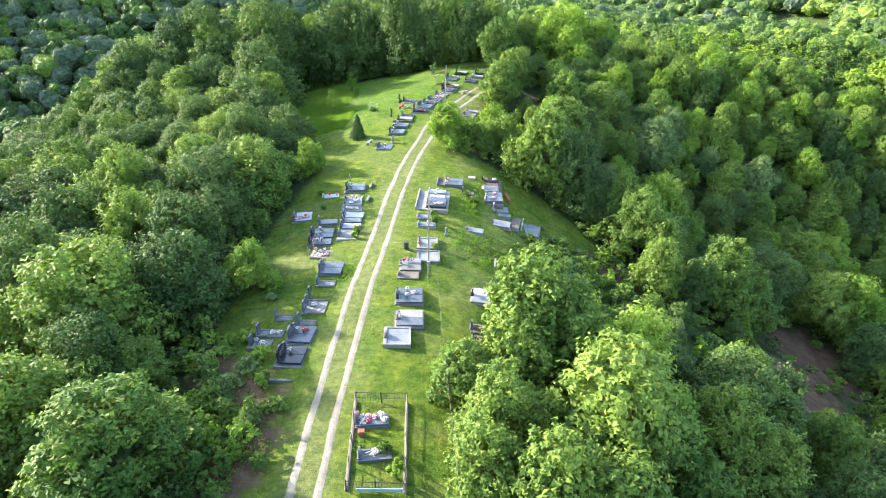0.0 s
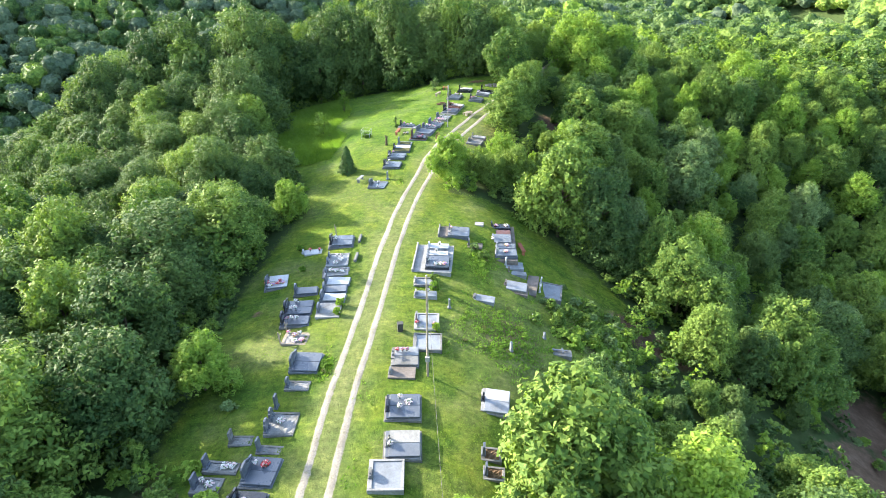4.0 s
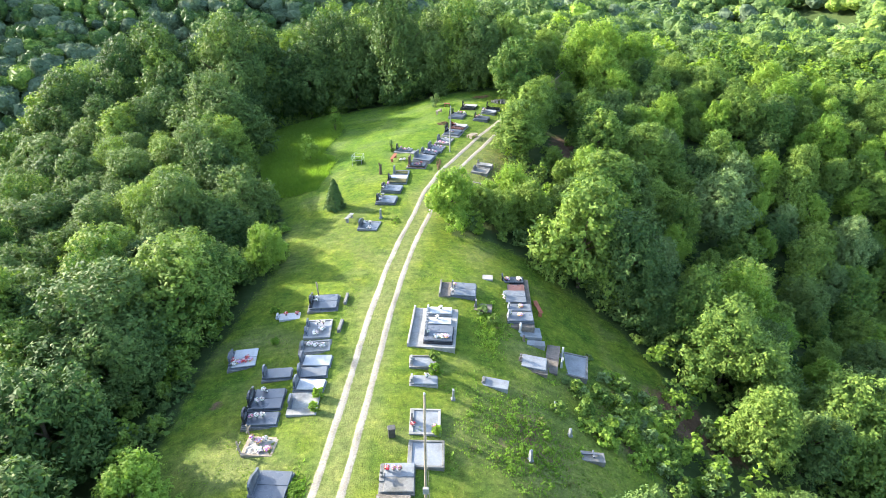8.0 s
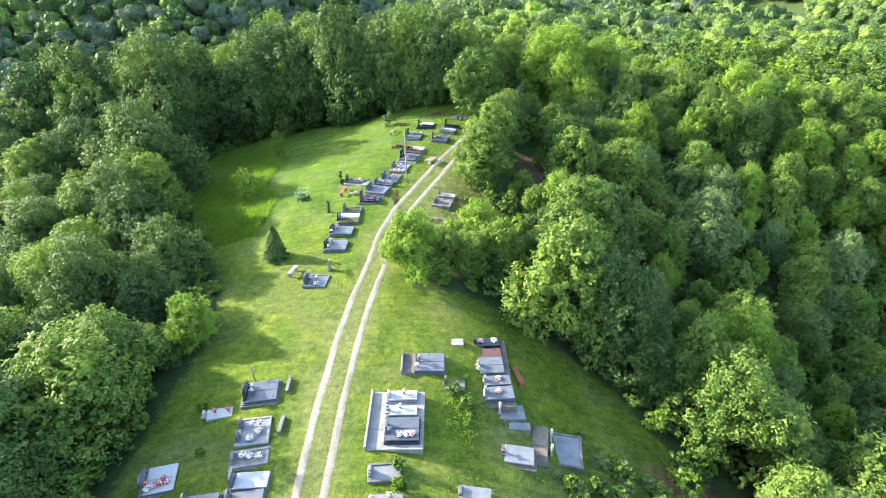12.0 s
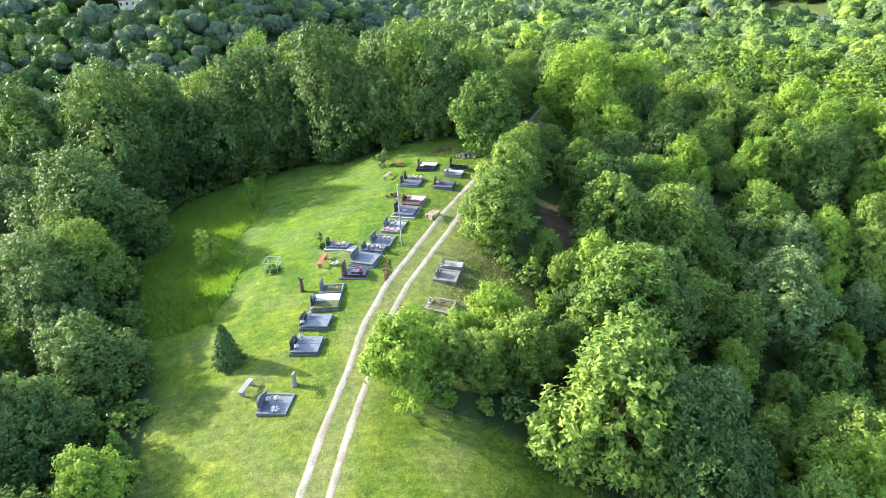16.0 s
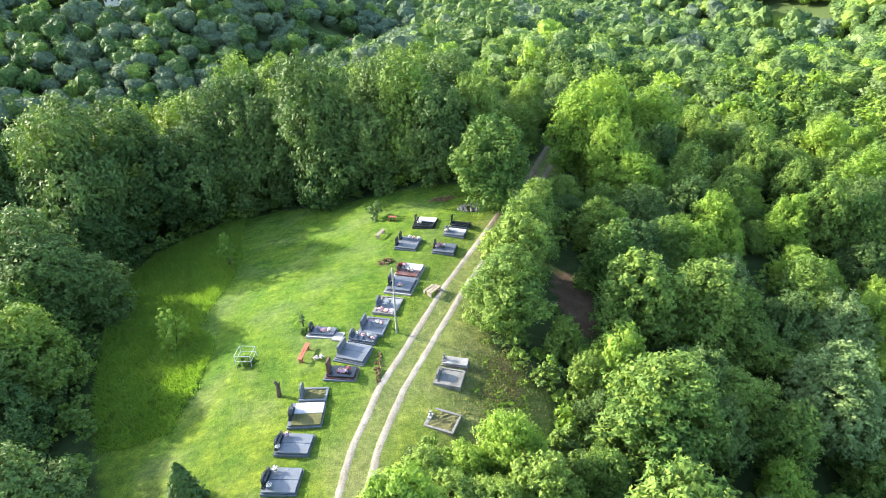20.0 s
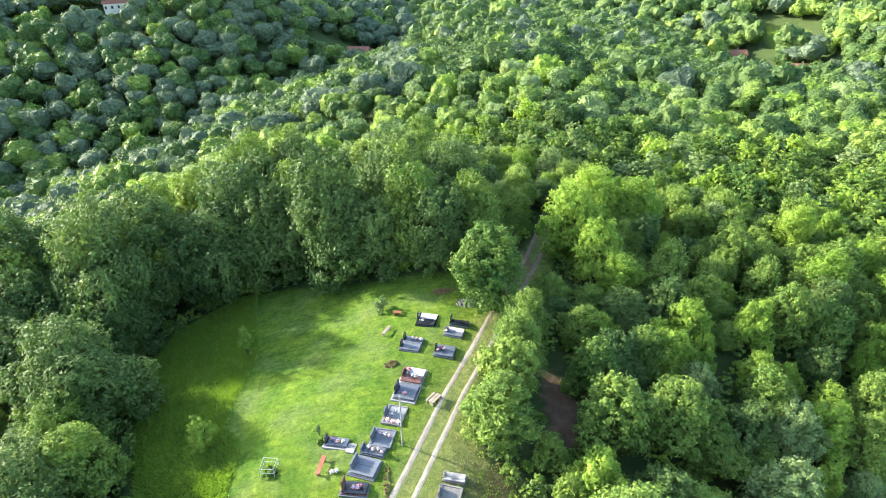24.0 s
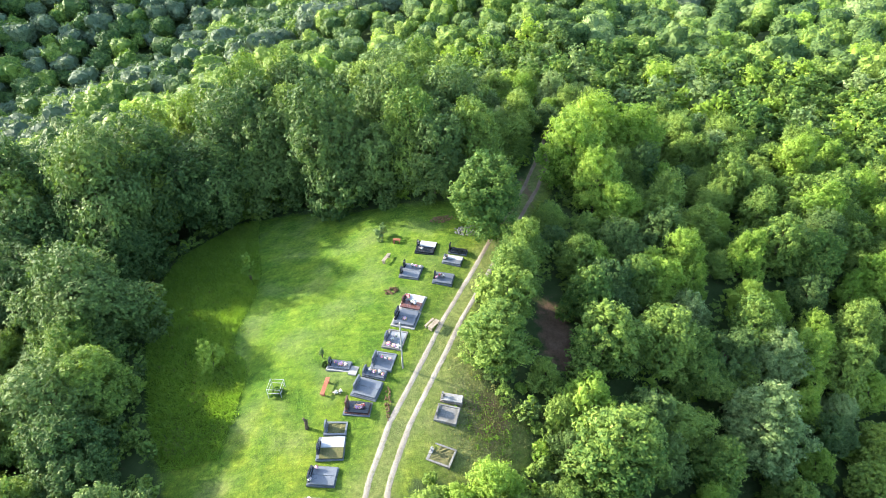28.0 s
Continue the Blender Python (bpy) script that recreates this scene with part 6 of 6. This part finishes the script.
def utility_pole(x, y, h, r, material, label, lean=(0, 0), box_at=None, arm=False):
    root = new("utility_pole")
    root.matrix_world = pose(x, y, ground_z(x, y), lean[0], lean[1], 0)
    part("shaft", rod(bmesh.new(), (0, 0, -0.8), (0, 0, h), r, r * 0.72, 12), material, root)
    part("cap", rod(bmesh.new(), (0, 0, h), (0, 0, h + 0.06), r * 0.8, r * 0.3, 12), METAL, root)
    if box_at:
        part("meter_box", boxes((-0.14, 0.14, -r - 0.16, -r, box_at - 0.18, box_at + 0.18), bev=0.01), CONCRETE_LIGHT, root)
    if arm:
        part("bracket", boxes((-0.25, 0.25, -0.04, 0.04, h - 0.22, h - 0.14), bev=0.005), METAL, root)
    return tagged(root, label, "utility pole", "utility poles")


utility_pole(0.25, 84.2, 5.3, 0.075, CONCRETE_LIGHT, "pale grey concrete pole beside the graves", (0, 0.5), None, False)
utility_pole(-1.15, 37.65, 7.6, 0.075, WOOD, "weathered grey wooden pole with a white meter box", (0, 0), 1.5, False)
utility_pole(1.4, 1.5, 7.6, 0.085, WOOD, "weathered grey wooden pole among the trees", (0, 0), None, True)
bm = bmesh.new()
za, zb = ground_z(-1.15, 37.65) + 7.6, ground_z(1.4, 1.5) + 7.6
for i in range(16):
    f0, f1 = i / 16, (i + 1) / 16
    pt = [(-1.15 + 2.55 * f, 37.55 - 36.0 * f, za + (zb - za) * f - 4 * 0.8 * f * (1 - f)) for f in (f0, f1)]
    rod(bm, pt[0], pt[1], 0.007, 0.007, 4)
tagged(part("overhead_wire", bm, METAL_DARK), "thin overhead wire strung between two poles", "wire")


def fenced_plot():
    """Iron fence round a small plot, with posts, rails and a pipe at its near end."""
    root = new("fence")
    pts = [(-4.95, 17.0), (-1.9, 17.0), (-2.15, 23.4), (-5.25, 23.4)]
    for i in range(4):
        (ax, ay), (bx, by) = pts[i], pts[(i + 1) % 4]
        za_, zb_ = ground_z(ax, ay), ground_z(bx, by)
        ln = math.hypot(bx - ax, by - ay)
        n = max(2, round(ln / 1.5))
        if i in (1, 3):
            part("kerb", rod(bmesh.new(), (ax, ay, za_ + 0.04), (bx, by, zb_ + 0.04), 0.11, 0.11, 6), CONCRETE_BROWN, root)
        for k in range(n):
            f = k / n
            x, y = ax + (bx - ax) * f, ay + (by - ay) * f
            z = ground_z(x, y)
            part("post", boxes((x - 0.035, x + 0.035, y - 0.035, y + 0.035, z - 0.3, z + 0.85), bev=0.006), METAL_DARK if i % 2 == 0 else WOOD, root)
        for h in (0.35, 0.75):
            part("rail", rod(bmesh.new(), (ax, ay, za_ + h), (bx, by, zb_ + h), 0.02, 0.02, 6), METAL_DARK if i % 2 == 0 else WOOD, root)
        if i in (0, 2):
            m = round(ln / 0.16)
            for k in range(m):
                f = (k + 0.5) / m
                x, y = ax + (bx - ax) * f, ay + (by - ay) * f
                z = za_ + (zb_ - za_) * f
                part("bar", rod(bmesh.new(), (x, y, z + 0.1), (x, y, z + 0.84), 0.009, 0.009, 4), METAL_DARK, root)
    return tagged(root, "dark iron fence with brown kerbs round two graves", "fence")


fenced_plot()
BLUE = stone_material("blue_sheet", (0.25, 0.42, 0.62), (0.55, 0.68, 0.8), 0.6, 14, 0.3, 0.3)
pipe = part("board", boxes((-1.2, 1.2, -0.03, 0.03, 0.1, 0.38), bev=0.01), BLUE)
pipe.matrix_world = pose(-3.2, 16.93, ground_z(-3.2, 16.93), 8, 0, 0)
tagged(pipe, "faded blue and white board along the fence", "board")
lamp_box = part("candle_box", boxes((-0.16, 0.16, -0.13, 0.13, -0.1, 0.34), (-0.19, 0.19, -0.16, 0.16, 0.34, 0.38), bev=0.01), WOOD_RED)
lamp_box.matrix_world = pose(-4.6, 20.75, ground_z(-4.6, 20.75), 0, 0, 5)
tagged(lamp_box, "small red candle box between two graves", "candle box")
bin_ = part("waste_bin", rod(boxes((-0.19, 0.19, -0.16, 0.16, 0.0, 0.62), (-0.22, 0.22, -0.19, 0.19, 0.62, 0.68), bev=0.02), (-0.12, -0.17, 0.6), (0.12, -0.17, 0.6), 0.015, 0.015, 6), METAL_DARK)
bin_.matrix_world = pose(-3.2, 42.2, ground_z(-3.2, 42.2), 0, 0, 12)
tagged(bin_, "dark metal waste bin in the grass", "waste bin")


def rubble(x, y, rx, ry, n, material, label, size=0.16):
    """A low heap of broken stones, in one mesh."""
    rng = random.Random(int(x * 10 + y))
    bm = bmesh.new()
    for i in range(n):
        a, r = rng.uniform(0, 6.28), math.sqrt(rng.random())
        px_, py_ = x + rx * r * math.cos(a), y + ry * r * math.sin(a)
        s = size * rng.uniform(0.5, 1.2)
        m = Matrix.Translation((px_, py_, ground_z(px_, py_) + 0.18 * (1 - r) + s * 0.1)) @ Euler((rng.uniform(0, 3), rng.uniform(0, 3), rng.uniform(0, 3))).to_matrix().to_4x4() @ Matrix.Diagonal((s, s * 0.8, s * 0.55, 1))
        bmesh.ops.create_icosphere(bm, subdivisions=1, radius=1, matrix=m)
    return tagged(part("rubble_heap", bm, material), label, "rubble", kind="stuff")


rubble(7.5, 102.0, 1.5, 0.8, 110, CONCRETE, "low heap of grey broken stones by the track")
rubble(5.0, 104.3, 1.4, 0.6, 60, EARTH, "bare reddish earth and clods", 0.12)
rubble(-0.6, 93.6, 0.7, 0.5, 50, EARTH, "heap of withered wreaths and earth", 0.14)
rubble(-1.0, 80.9, 0.25, 1.6, 60, EARTH, "narrow bed of stones and earth", 0.1)


# ---- far houses ----
def house(x, y, length, width, wall_h, yaw, label):
    root = new("house")
    z = ground_z(x, y)
    root.matrix_world = pose(x, y, z, 0, 0, yaw)
    a, b = length / 2, width / 2
    wall = part("wall", boxes((-a, a, -b, b, -2, wall_h)), PLASTER, root)
    bm = bmesh.new()
    o, rise = 0.6, width * 0.36
    v = [bm.verts.new(c) for c in ((-a - o, -b - o, wall_h - 0.1), (a + o, -b - o, wall_h - 0.1), (a + o, b + o, wall_h - 0.1), (-a - o, b + o, wall_h - 0.1), (-a - o, 0, wall_h + rise), (a + o, 0, wall_h + rise))]
    for f in ((0, 1, 5, 4), (2, 3, 4, 5), (1, 2, 5), (3, 0, 4), (3, 2, 1, 0)):
        bm.faces.new([v[i] for i in f])
    roof = part("roof", bm, ROOF_RED, root)
    part("chimney", boxes((a * 0.3, a * 0.3 + 0.6, 0.5, 1.1, wall_h + rise * 0.4, wall_h + rise + 0.7)), CONCRETE, roof)
    for i in range(max(2, round(length / 3))):
        x0 = -a + 0.9 + i * (length - 1.8) / max(1, round(length / 3) - 1) - 0.5
        w = part("window", boxes((x0, x0 + 1.0, -b - 0.06, -b - 0.003, 1.0, 2.3)), GLASS_DARK, root)
        part("sill", boxes((x0 - 0.1, x0 + 1.1, -b - 0.16, -b - 0.003, 0.9, 0.995)), CONCRETE_LIGHT, w)
    return tagged(root, label, "house", "houses in the valley")


house(192, 398, 13, 7, 3.2, -8, "far white house with a red tiled roof")
house(187, 353, 13, 9, 3.6, -35, "far house with a broad red tiled roof")
house(199, 346, 7, 6, 5.2, -15, "far two-storey house with a dark gable roof")
house(193, 357, 4, 4, 2.6, 20, "small far shed with a red roof")
house(-144, 402, 14, 8, 3.4, 20, "hilltop house with a red roof")
house(-22, 410, 11, 8, 3.2, -10, "far house with a red roof in the valley")
house(-6, 416, 9, 7, 3.2, 15, "far house with a pale wall and red roof")
